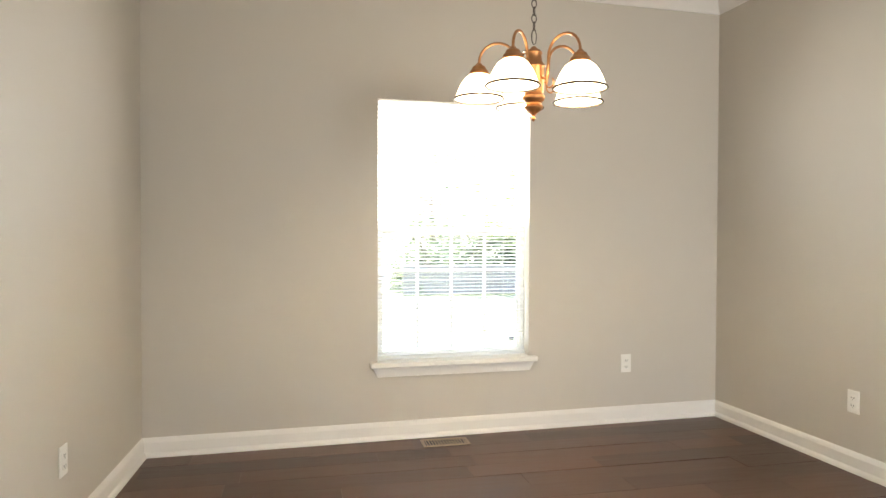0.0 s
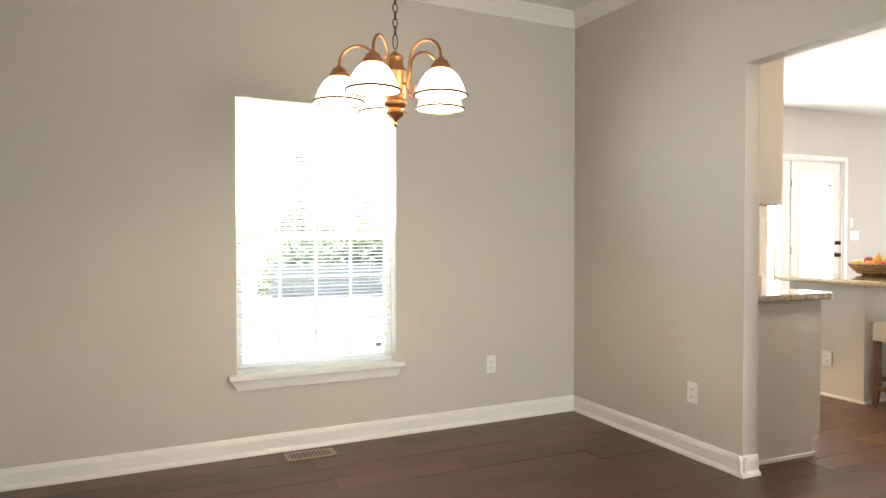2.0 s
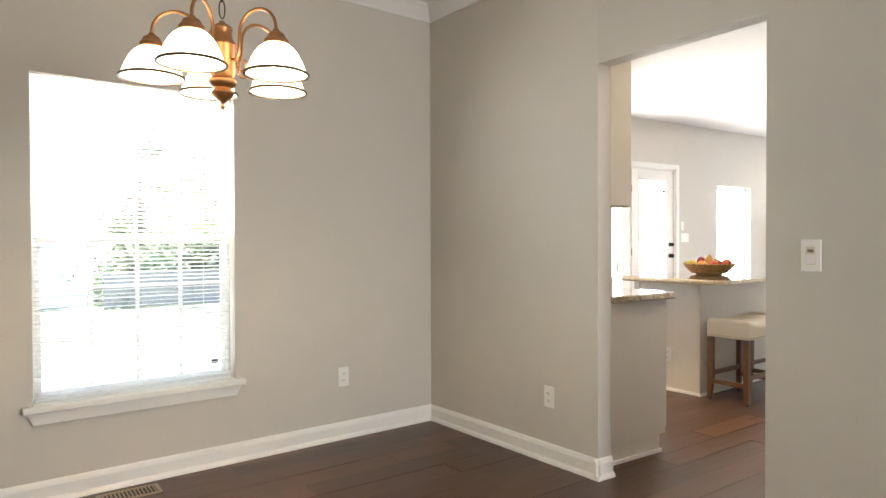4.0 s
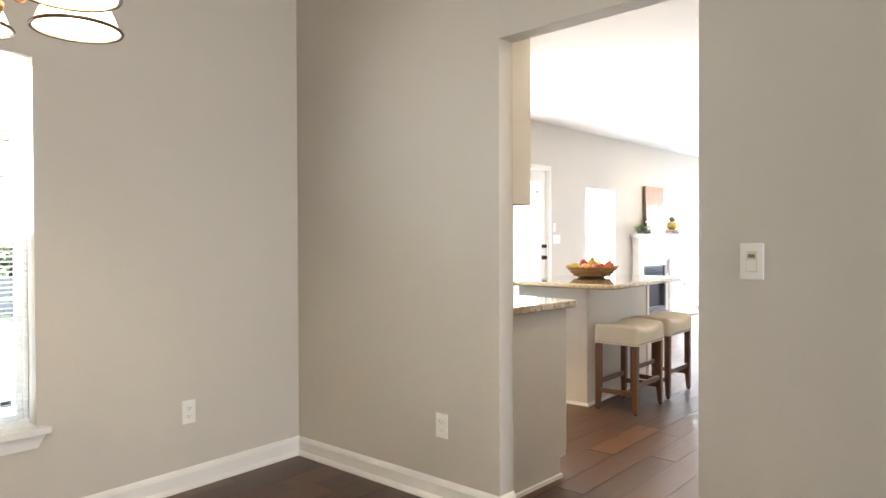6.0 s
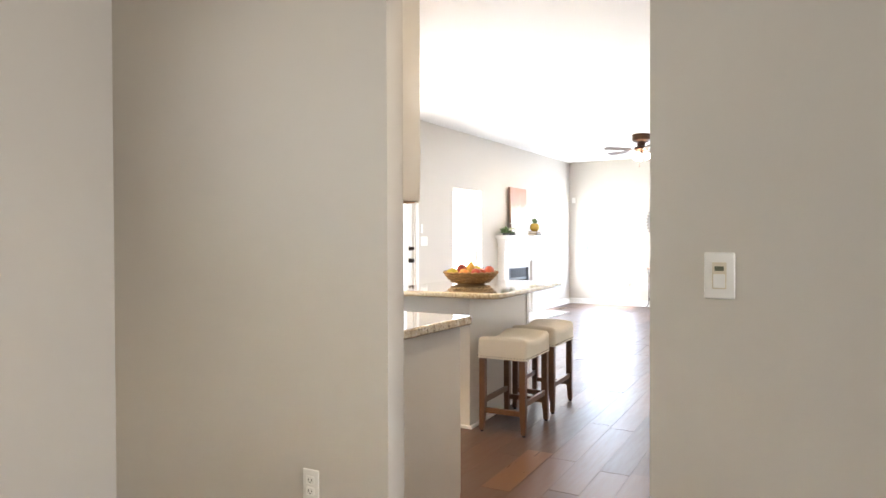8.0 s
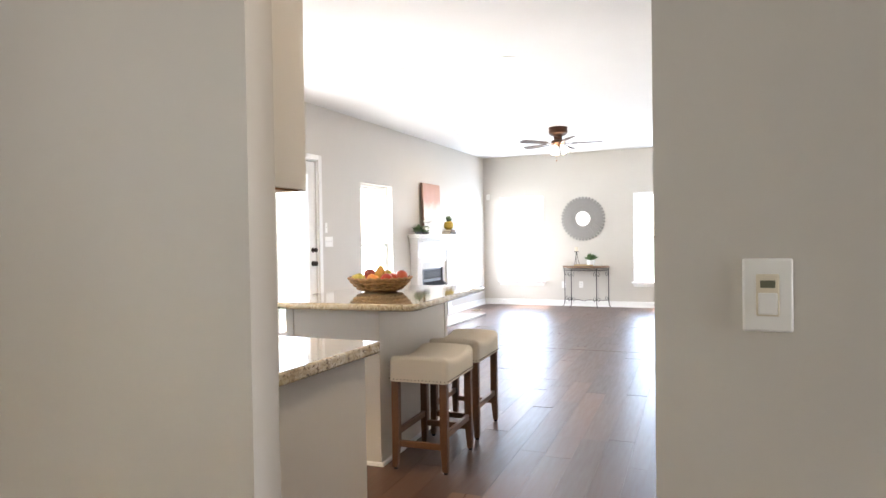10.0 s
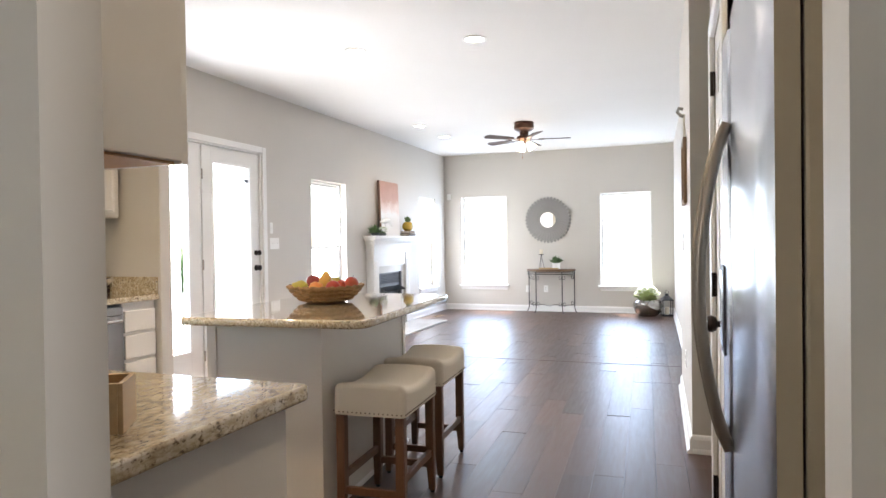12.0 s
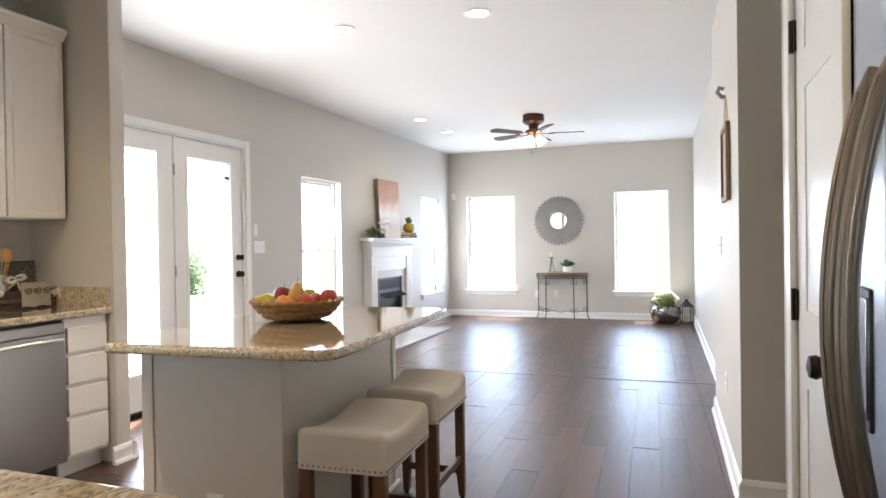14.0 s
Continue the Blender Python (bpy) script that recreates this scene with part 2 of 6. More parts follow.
def tube(bm, pts, r, sides=10, closed=False):
    pts = [Vector(p) for p in pts]
    b = bmesh.new()
    rings = []
    n = len(pts)
    side = None
    for i, p in enumerate(pts):
        a = pts[i - 1] if (i or closed) else p
        c = pts[(i + 1) % n] if (i < n - 1 or closed) else p
        d = (c - a).normalized()
        if side is None:
            side = d.orthogonal().normalized()
        side = (side - d * side.dot(d)).normalized()
        up = d.cross(side)
        rr = r[i] if isinstance(r, (list, tuple)) else r
        rings.append([b.verts.new(p + side * rr * math.cos(2 * math.pi * k / sides) + up * rr * math.sin(2 * math.pi * k / sides)) for k in range(sides)])
    for i in range(n if closed else n - 1):
        a, c = rings[i], rings[(i + 1) % n]
        for k in range(sides):
            b.faces.new((a[k], a[(k + 1) % sides], c[(k + 1) % sides], c[k]))
    if not closed:
        b.faces.new(rings[0][::-1])
        b.faces.new(rings[-1])
    bmesh.ops.recalc_face_normals(b, faces=b.faces)
    return join(bm, b)


def arc(cx, cz, r, a0, a1, n=12):
    return [(cx + r * math.cos(radians(a0 + (a1 - a0) * k / n)), cz + r * math.sin(radians(a0 + (a1 - a0) * k / n))) for k in range(n + 1)]


def profile_run(bm, section, p0, p1, out):
    """Sweeps a section of (distance from the wall, height) from p0 to p1 in plan; out is the direction away from the wall."""
    b = bmesh.new()
    o = Vector((out[0], out[1], 0)).normalized()
    ends = []
    for p in (p0, p1):
        ends.append([b.verts.new(Vector((p[0], p[1], 0)) + o * d + Vector((0, 0, h))) for d, h in section])
    n = len(section)
    for k in range(n):
        b.faces.new((ends[0][k], ends[0][(k + 1) % n], ends[1][(k + 1) % n], ends[1][k]))
    b.faces.new(ends[0][::-1])
    b.faces.new(ends[1])
    bmesh.ops.recalc_face_normals(b, faces=b.faces)
    return join(bm, b)


def mesh_object(name, bm, mat, smooth=True):
    me = bpy.data.meshes.new(name)
    flat = []
    bm.normal_update()
    areas = [f.calc_area() for f in bm.faces]
    bm.faces.index_update()
    for f in bm.faces:
        if len(f.verts) > 4:
            flat.append(f.index)
            continue
        round_edges = [e for e in f.edges if len(e.link_faces) == 2 and 0.01 < e.calc_face_angle(0) < radians(35)]
        if round_edges and all(areas[g.index] < 0.35 * areas[f.index] for e in round_edges for g in e.link_faces if g is not f):
            flat.append(f.index)
    bm.to_mesh(me)
    bm.free()
    me.materials.append(mat)
    if smooth:
        me.shade_smooth()
        me.set_sharp_from_angle(angle=radians(35))
        for k in flat:
            me.polygons[k].use_smooth = False
    return new(name, me)


def part(name, bm, mat, parent, label=""):
    ob = mesh_object(name, bm, mat)
    ob.parent = parent
    if label:
        ob["label"] = label
    return ob


def thing(name, m, label, category, group=""):
    ob = new(name)
    ob.empty_display_size = 0.1
    ob.matrix_basis = m
    return tagged(ob, label, category, group)


def struct(name, bm, mat, label, category):
    return tagged(mesh_object(name, bm, mat), label, category, kind="structure")


def wall_piece(bm, p0, p1, thick, z0, z1, openings=()):
    """A wall whose inner face runs from p0 to p1; its body lies on the left of that way. Openings: (start, end, bottom, top) along it."""
    p0, p1 = Vector(p0), Vector(p1)
    d = p1 - p0
    length = d.length
    m = Matrix.Translation((p0.x, p0.y, 0)) @ Matrix.Rotation(math.atan2(d.y, d.x), 4, "Z")
    b = bmesh.new()
    cuts = sorted({0.0, length, *(c for o in openings for c in o[:2])})
    for a, c in zip(cuts, cuts[1:]):
        mid = (a + c) / 2
        hole = [o for o in openings if o[0] < mid < o[1]]
        if not hole:
            box(b, a, 0, z0, c, thick, z1)
        else:
            if hole[0][2] > z0:
                box(b, a, 0, z0, c, thick, hole[0][2])
            if hole[0][3] < z1:
                box(b, a, 0, hole[0][3], c, thick, z1)
    bmesh.ops.remove_doubles(b, verts=b.verts, dist=0.0005)
    return join(bm, b, m)


# ---- the plan ----
H = 2.775
WX, NY, EX, KX = 0.81, 6.055, 4.472, 4.568
OPEN_S, OPEN_N, OPEN_TOP = 3.772, 4.645, 2.105
LN, FX = 7.827, 14.985
T = 0.15

# ---- walls, floor, ceiling ----
NTILT = 4.0


def ny(x):
    """The dining room's north wall runs slightly askew."""
    return NY - math.tan(radians(NTILT)) * (4.375 - x)


bm = bmesh.new()
NCOS = math.cos(radians(NTILT))
wall_piece(bm, (WX - 0.1, ny(WX - 0.1)), (4.52, ny(4.52)), T, 0, H, [((2.084 - WX + 0.1) / NCOS, (3.030 - WX + 0.1) / NCOS, 0.455, 2.0)])
struct("wall_north", bm, WALL, "greige painted dining room wall with a window", "wall")
bm = bmesh.new()
wall_piece(bm, (WX, -0.6), (WX, NY), T, 0, H)
struct("wall_west", bm, WALL, "greige painted dining room side wall", "wall")
bm = bmesh.new()
# The hole in this unseen wall is added for the fill lamp.
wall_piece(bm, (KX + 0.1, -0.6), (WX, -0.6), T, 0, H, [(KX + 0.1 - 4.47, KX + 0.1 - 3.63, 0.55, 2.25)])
struct("wall_south", bm, WALL, "greige painted wall behind the dining room", "wall")
bm = bmesh.new()
b = bmesh.new()
for quad in ([(4.375, NY), (EX, OPEN_N), (KX, OPEN_N), (KX, NY)], [(EX, OPEN_S), (EX, -0.6), (KX, -0.6), (KX, OPEN_S)]):
    lo = [b.verts.new((x, y, 0)) for x, y in quad]
    hi = [b.verts.new((x, y, H)) for x, y in quad]
    b.faces.new(lo[::-1]), b.faces.new(hi)
    for k in range(4):
        b.faces.new((lo[k], lo[(k + 1) % 4], hi[(k + 1) % 4], hi[k]))
bmesh.ops.recalc_face_normals(b, faces=b.faces)
join(bm, b)
box(bm, EX, OPEN_S, OPEN_TOP, KX, OPEN_N, H)
struct("wall_east", bm, WALL, "greige painted wall with a cased-free opening to the kitchen", "wall")
bm = bmesh.new()
wall_piece(bm, (KX - 0.05, LN), (FX + T, LN), T, 0, H, [(7.66 - KX + 0.05, 9.44 - KX + 0.05, 0.0, 2.165), (10.385 - KX + 0.05, 11.225 - KX + 0.05, 0.46, 1.98), (13.73 - KX + 0.05, 14.51 - KX + 0.05, 0.46, 1.98)])
struct("wall_north_living", bm, WALL, "pale greige living room wall with doors and windows", "wall")
bm = bmesh.new()
wall_piece(bm, (FX, LN), (FX, 3.6), T, 0, H, [(LN - 7.50, LN - 6.668, 0.45, 2.015), (LN - 5.055, LN - 4.241, 0.45, 2.005)])
struct("wall_east_living", bm, WALL, "pale greige far wall with two windows", "wall")
bm = bmesh.new()
wall_piece(bm, (FX + 0.1, 3.892), (9.56, 3.745), T, 0, H)
struct("wall_south_living", bm, WALL, "pale greige living room side wall", "wall")
bm = bmesh.new()
wall_piece(bm, (9.60, 3.845), (7.87, 3.81), 0.115, 0, H)
wall_piece(bm, (7.87, 3.81), (7.87, 2.2), 0.115, 0, H)
struct("wall_hall", bm, WALL, "greige wall corner beside the hallway", "wall")
bm = bmesh.new()
wall_piece(bm, (6.93, 3.745), (5.98, 3.745), 0.115, 0, H, [(0.25, 0.86, 0, 2.04)])
wall_piece(bm, (6.93, 2.2), (6.93, 3.63), 0.115, 0, H)
wall_piece(bm, (5.98, 3.745), (5.98, 2.95), 0.05, 0, H)
wall_piece(bm, (5.98, 2.95), (KX - 0.05, 2.95), 0.1, 0, H)
wall_piece(bm, (8.0, 2.2), (5.8, 2.2), 0.1, 0, H)
struct("wall_closet", bm, WALL, "greige wall around the closet and the fridge recess", "wall")
bm = bmesh.new()
box(bm, 7.345, 7.165, 0, 7.45, LN + 0.02, H, 0.008)
struct("wall_stub", bm, WALL, "greige wall end beside the kitchen counter", "wall")

bm = bmesh.new()
box(bm, WX - T, -0.75, H, FX + T, LN + T, H + 0.12)
struct("ceiling", bm, CEIL, "white painted flat ceiling", "ceiling")
bm = bmesh.new()
box(bm, WX - T, -0.75, -0.12, FX + T, LN + T, -0.008)
struct("floor", bm, UNDERFLOOR, "dark brown wood plank floor", "floor")

# baseboard and crown
BASE = [(0, 0), (0.030, 0), (0.030, 0.010), (0.024, 0.020), (0.015, 0.026), (0.015, 0.078), (0.011, 0.088), (0.006, 0.100), (0, 0.104)]


def baseboard(p0, p1, out):
    bm = bmesh.new()
    profile_run(bm, BASE, p0, p1, out)
    return struct("baseboard", bm, TRIM, "white moulded baseboard along the wall", "baseboard")


baseboard((WX, ny(WX)), (4.39, ny(4.39)), (0.07, -1))
baseboard((WX, -0.6), (WX, NY), (1, 0))
baseboard((4.378, NY), (EX, OPEN_N - 0.03), (-1, -0.06))
baseboard((EX - 0.03, OPEN_N), (KX, OPEN_N), (0, -1))
baseboard((EX, -0.6), (EX, OPEN_S), (-1, 0))
baseboard((EX - 0.03, OPEN_S), (KX, OPEN_S), (0, 1))
baseboard((7.45, LN), (7.60, LN), (0, -1))
baseboard((9.50, LN), (11.76, LN), (0, -1))
baseboard((13.04, LN), (FX, LN), (0, -1))
baseboard((FX, 3.89), (FX, LN), (-1, 0))
baseboard((9.6, 3.745), (FX, 3.891), (-0.027, 1))
baseboard((7.84, 3.81), (9.6, 3.845), (-0.02, 1))
baseboard((7.87, 2.2), (7.87, 3.81), (-1, 0))
baseboard((7.315, 7.165), (7.48, 7.165), (0, -1))
baseboard((7.45, 7.135), (7.45, LN), (1, 0))
CROWN = [(0, -0.092), (0.012, -0.092), (0.016, -0.08), (0.03, -0.066), (0.05, -0.04), (0.066, -0.018), (0.078, -0.012), (0.082, 0), (0, 0)]


def crown(p0, p1, out):
    bm = bmesh.new()
    profile_run(bm, [(d, H + h) for d, h in CROWN], p0, p1, out)
    return struct("trim", bm, TRIM, "white crown moulding under the ceiling", "crown moulding")


crown((WX, ny(WX)), (4.40, ny(4.40)), (0.07, -1))
crown((WX, -0.6), (WX, NY), (1, 0))
crown((4.378, NY), (EX, OPEN_N), (-1, -0.06))
crown((EX, OPEN_N), (EX, -0.6), (-1, 0))

# ---- windows and doors ----


def window(name, m, w, z0, z1, label, meeting=0.5, grille=(0, 0), apron=True, raised_blind=False, slim=1.0):
    """A double-hung vinyl window; local x along the wall, y into the wall, origin at the opening's lower start on the inner face."""
    th = thing(name, m, label, "window")
    th["kind"] = "structure"
    h = z1 - z0
    f = 0.035 * slim
    bm = bmesh.new()
    for q in ((0, 0, f, h), (w - f, 0, w, h), (0, 0, w, f), (0, h - f, w, h)):
        box(bm, q[0], 0.085, q[1], q[2], T, q[3], 0.003)
    part("window_frame", bm, VINYL, th)
    mz = h * meeting
    for nm, a, c, y in (("lower_sash", f, mz + 0.02, 0.092), ("upper_sash", mz - 0.02, h - f, 0.118)):
        bm = bmesh.new()
        s = 0.04 * slim
        for q in ((f, a, f + s, c), (w - f - s, a, w - f, c), (f, a, w - f, a + s), (f, c - s, w - f, c)):
            box(bm, q[0], y, q[1], q[2], y + 0.026, q[3], 0.004)
        nx, nz = grille
        for k in range(1, nx):
            x = f + s + (w - 2 * f - 2 * s) * k / nx
            box(bm, x - 0.009, y + 0.008, a + s, x + 0.009, y + 0.018, c - s)
        for k in range(1, nz):
            z = a + (c - a) * k / nz
            box(bm, f + s, y + 0.0085, z - 0.009, w - f - s, y + 0.0175, z + 0.009)
        sash = part(nm, bm, VINYL, th)
        bm = bmesh.new()
        box(bm, f + s - 0.005, y + 0.011, a + s - 0.005, w - f - s + 0.005, y + 0.015, c - s + 0.005)
        g = part("pane", bm, GLASS, sash, "clear glass pane")
        g.visible_shadow = False
    if apron:
        bm = bmesh.new()
        box(bm, -0.045, -0.045, -0.028, w + 0.045, -0.0005, 0.004, 0.006)
        box(bm, 0.001, -0.001, -0.004, w - 0.001, 0.088, 0.0045)
        part("window_sill", bm, TRIM, th)
        bm = bmesh.new()
        b = bmesh.new()
        lo = [b.verts.new(v) for v in ((0.0, -0.016, -0.085), (w, -0.016, -0.085), (w, 0, -0.085), (0, 0, -0.085))]
        hi = [b.verts.new(v) for v in ((-0.03, -0.024, -0.029), (w + 0.03, -0.024, -0.029), (w + 0.03, 0, -0.029), (-0.03, 0, -0.029))]
        b.faces.new(lo[::-1]), b.faces.new(hi)
        for k in range(4):
            b.faces.new((lo[k], lo[(k + 1) % 4], hi[(k + 1) % 4], hi[k]))
        join(bm, b)
        part("apron", bm, TRIM, th)
    if raised_blind:
        bm = bmesh.new()
        box(bm, 0.01, 0.02, h - 0.10, w - 0.01, 0.065, h - 0.002, 0.004)
        part("raised_blind", bm, SLAT, th, "white mini blind drawn up to the head")
    return th


window("window_1", pose(2.084, ny(2.084), 0.455, 0, 0, NTILT), 0.9483, 0.455, 2.0, "white double-hung dining room window with moulded sill", 0.5, (4, 3), slim=0.6)
window("window_2", pose(10.385, LN, 0.46), 0.84, 0.46, 1.98, "white double-hung window glowing with daylight", 0.475, slim=0.7)
window("window_3", pose(13.73, LN, 0.46), 0.78, 0.46, 1.98, "white double-hung window with a raised blind", 0.475, raised_blind=True, slim=0.6)
window("window_4", pose(FX, 7.50, 0.45, 0, 0, -90), 0.832, 0.45, 2.015, "white double-hung window glowing with daylight", 0.5, slim=0.5)
window("window_5", pose(FX, 5.055, 0.45, 0, 0, -90), 0.814, 0.45, 2.005, "white double-hung window glowing with daylight", 0.5, slim=0.5)

# Added window, never in view, round the south fill lamp.
window("fill_window", pose(4.47, -0.6, 0.55, 0, 0, 180), 0.84, 0.55, 2.25, "unseen tall white window added behind the dining room", 0.5)

bm = bmesh.new()
box(bm, 0.845, 0.0895, 0.085, 0.885, 0.0910, 0.108)
part("sticker", bm, plain("dark_blue_sticker", (0.03, 0.035, 0.10), 0.5), bpy.data.objects["window_1"], "small dark blue security sticker")
# mini blind in the dining room window
blind = thing("window_blind", pose(2.082, ny(2.082), 0.455, 0, 0, NTILT), "white horizontal mini blind lowered, slats open", "window blind")
bm = bmesh.new()
box(bm, 0.008, 0.022, 1.510, 0.944, 0.066, 1.541, 0.004)
part("headrail", bm, SLAT, blind)
bm = bmesh.new()
box(bm, 0.012, 0.033, 0.006, 0.938, 0.058, 0.026, 0.004)
ob = part("bottom_rail", bm, SLAT, blind)
ob.rotation_euler = (0, radians(-0.5), 0)
slat_bm = bmesh.new()
b = bmesh.new()
rows = []
for k, (y, z) in enumerate(((-0.0125, -0.0012), (0, 0.0012), (0.0125, -0.0012))):
    rows.append([b.verts.new((x, y, z)) for x in (0.012, 0.938)])
for a, c in zip(rows, rows[1:]):
    b.faces.new((a[0], a[1], c[1], c[0]))
bmesh.ops.solidify(b, geom=b.faces[:], thickness=0.0006)
join(slat_bm, b)
slat_me = bpy.data.meshes.new("slat")
slat_bm.to_mesh(slat_me)
slat_bm.free()
slat_me.materials.append(SLAT)
for k in range(70):
    ob = new("slat", slat_me)
    ob.parent = blind
    ob.location = (0, 0.045, 0.036 + k * 0.0212)
    ob.rotation_euler = (radians(random.gauss(-17, 1.5)), radians(random.gauss(0, 0.06) - (0.5 * (1 - k / 4) if k < 4 else 0)), 0)
for x in (0.16, 0.79):
    bm = bmesh.new()
    tube(bm, [(x, 0.031, 0.05), (x, 0.031, 1.52)], 0.0012, 6)
    part("cord", bm, SLAT, blind)

# french doors
FD = thing("door_1", pose(7.60, LN, 0), "white french doors with full glass, closed", "door")
FD["kind"] = "structure"
bm = bmesh.new()
for q in ((0, 0, 0.062, 2.215), (1.838, 0, 1.90, 2.215), (0.062, 2.153, 1.838, 2.215)):
    box(bm, q[0], -0.018, q[1], q[2], 0.0, q[3], 0.006)
part("casing", bm, TRIM, FD)
bm = bmesh.new()
box(bm, 0.06, 0.0, 0.0, 1.84, T, 0.035, 0.006)
part("threshold", bm, BRONZE, FD, "dark metal threshold")
bm = bmesh.new()
box(bm, 0.06, 0.001, 0.03, 0.09, T, 2.164)
box(bm, 1.81, 0.001, 0.03, 1.839, T, 2.164)
box(bm, 0.09, 0.001, 2.14, 1.81, T, 2.164)
box(bm, 0.935, 0.03, 0.03, 0.975, 0.10, 2.14, 0.004)
part("jamb", bm, TRIM, FD)


def door_leaf(x0, x1, latch):
    bm = bmesh.new()
    g0, g1 = x0 + 0.125, x1 - 0.125
    box(bm, x0, 0.02, 0.04, g0, 0.062, 2.135, 0.003)
    box(bm, g1, 0.02, 0.04, x1, 0.062, 2.135, 0.003)
    box(bm, g0, 0.02, 0.04, g1, 0.062, 0.30, 0.003)
    box(bm, g0, 0.02, 2.005, g1, 0.062, 2.135, 0.003)
    leaf = part("door_leaf", bm, TRIM, FD)
    bm = bmesh.new()
    e = 0.022
    for q in ((g0 - 0.004, 0.296, g0 + e, 2.009), (g1 - e, 0.296, g1 + 0.004, 2.009), (g0 + e, 0.296, g1 - e, 0.318), (g0 + e, 1.987, g1 - e, 2.009)):
        box(bm, q[0], 0.012, q[1], q[2], 0.07, q[3], 0.004)
    part("glazing_bead", bm, VINYL, leaf)
    bm = bmesh.new()
    box(bm, g0 + 0.01, 0.038, 0.306, g1 - 0.01, 0.044, 2.0)
    g = part("pane", bm, GLASS, leaf, "clear glass pane")
    g.visible_shadow = False
    for z in (0.25, 1.06, 1.87):
        bm = bmesh.new()
        tube(bm, [(x0 - 0.008 if latch else x0 + 0.004, 0.012, z - 0.045), (x0 - 0.008 if latch else x0 + 0.004, 0.012, z + 0.045)], 0.007, 8)
        part("hinge", bm, STEEL_SIDE, leaf, "satin metal hinge")
    if latch:
        bm = bmesh.new()
        box(bm, g1 - 0.085, 0.0345, 1.845, g1 - 0.012, 0.0375, 1.872, 0.001, 1)
        part("sticker", bm, plain("grey_sticker", (0.10, 0.10, 0.11), 0.5), leaf, "small grey security sticker")
        for z, r in ((1.15, 0.027), (1.00, 0.03)):
            bm = bmesh.new()
            lathe(bm, [(0, 0), (r, 0), (r, 0.008), (0.012, 0.012), (0.011, 0.03), (r * 0.9, 0.036), (r * 0.95, 0.05), (r * 0.5, 0.06), (0, 0.061)], Matrix.Translation((x1 - 0.06, 0.02, z)) @ Matrix.Rotation(radians(90), 4, "X"), 20)
            part("door_knob" if z < 1.1 else "deadbolt", bm, BRONZE, leaf, "dark bronze")
    return leaf


door_leaf(0.092, 0.935, False)
door_leaf(0.978, 1.808, True)

def raised_panel(bm, x0, z0, x1, z1):
    """A sunk panel with a sticking mould and a raised field, in a door that faces +y."""
    b = bmesh.new()
    f = b.faces.new([b.verts.new(v) for v in ((x0, -0.004, z0), (x0, -0.004, z1), (x1, -0.004, z1), (x1, -0.004, z0))])
    for inset, depth in ((0.004, -0.006), (0.008, -0.008), (0.010, 0.0), (0.026, 0.010), (0.003, 0.0)):
        bmesh.ops.inset_region(b, faces=[f], thickness=inset, depth=0.0)
        bmesh.ops.translate(b, verts=f.verts, vec=(0, depth, 0))
    bmesh.ops.recalc_face_normals(b, faces=b.faces)
    join(bm, b)


# closet door
CD = thing("door_2", pose(6.07, 3.745, 0), "white panelled closet door, closed, dark hardware", "door")
CD["kind"] = "structure"
bm = bmesh.new()
box(bm, 0.61, -0.0, 0, 0.86 - 0.17, 0.018, 2.10, 0.005)
box(bm, -0.08, 0.0, 0, 0.0, 0.018, 2.10, 0.005)
box(bm, 0.0, 0.0, 2.04, 0.61, 0.018, 2.10, 0.005)
part("casing", bm, TRIM, CD)
bm = bmesh.new()
for q in ((0.003, 0.01, 0.125, 2.035), (0.475, 0.01, 0.607, 2.035), (0.125, 0.01, 0.475, 0.22), (0.125, 0.83, 0.475, 1.05), (0.125, 1.675, 0.475, 1.785), (0.125, 1.95, 0.475, 2.035)):
    box(bm, q[0], -0.042, q[1], q[2], -0.004, q[3])
leafc = part("door_leaf", bm, TRIM, CD)
for z0, z1 in ((0.22, 0.83), (1.05, 1.675), (1.785, 1.95)):
    bm = bmesh.new()
    raised_panel(bm, 0.125, z0, 0.475, z1)
    part("panel", bm, TRIM, leafc).data.shade_flat()
for z in (0.24, 1.055, 1.855):
    bm = bmesh.new()
    box(bm, 0.590, -0.003, z - 0.045, 0.628, 0.004, z + 0.045, 0.001)
    tube(bm, [(0.609, 0.008, z - 0.048), (0.609, 0.008, z + 0.048)], 0.008, 10)
    part("hinge", bm, BRONZE, CD, "dark bronze hinge")
bm = bmesh.new()
lathe(bm, [(0, 0), (0.03, 0), (0.03, 0.006), (0.011, 0.012), (0.010, 0.03), (0.022, 0.036), (0.028, 0.048), (0.024, 0.062), (0, 0.068)], Matrix.Translation((0.065, -0.004, 0.965)) @ Matrix.Rotation(radians(-90), 4, "X"), 20)
part("door_knob", bm, BRONZE, CD, "dark bronze knob")

# ---- kitchen ----


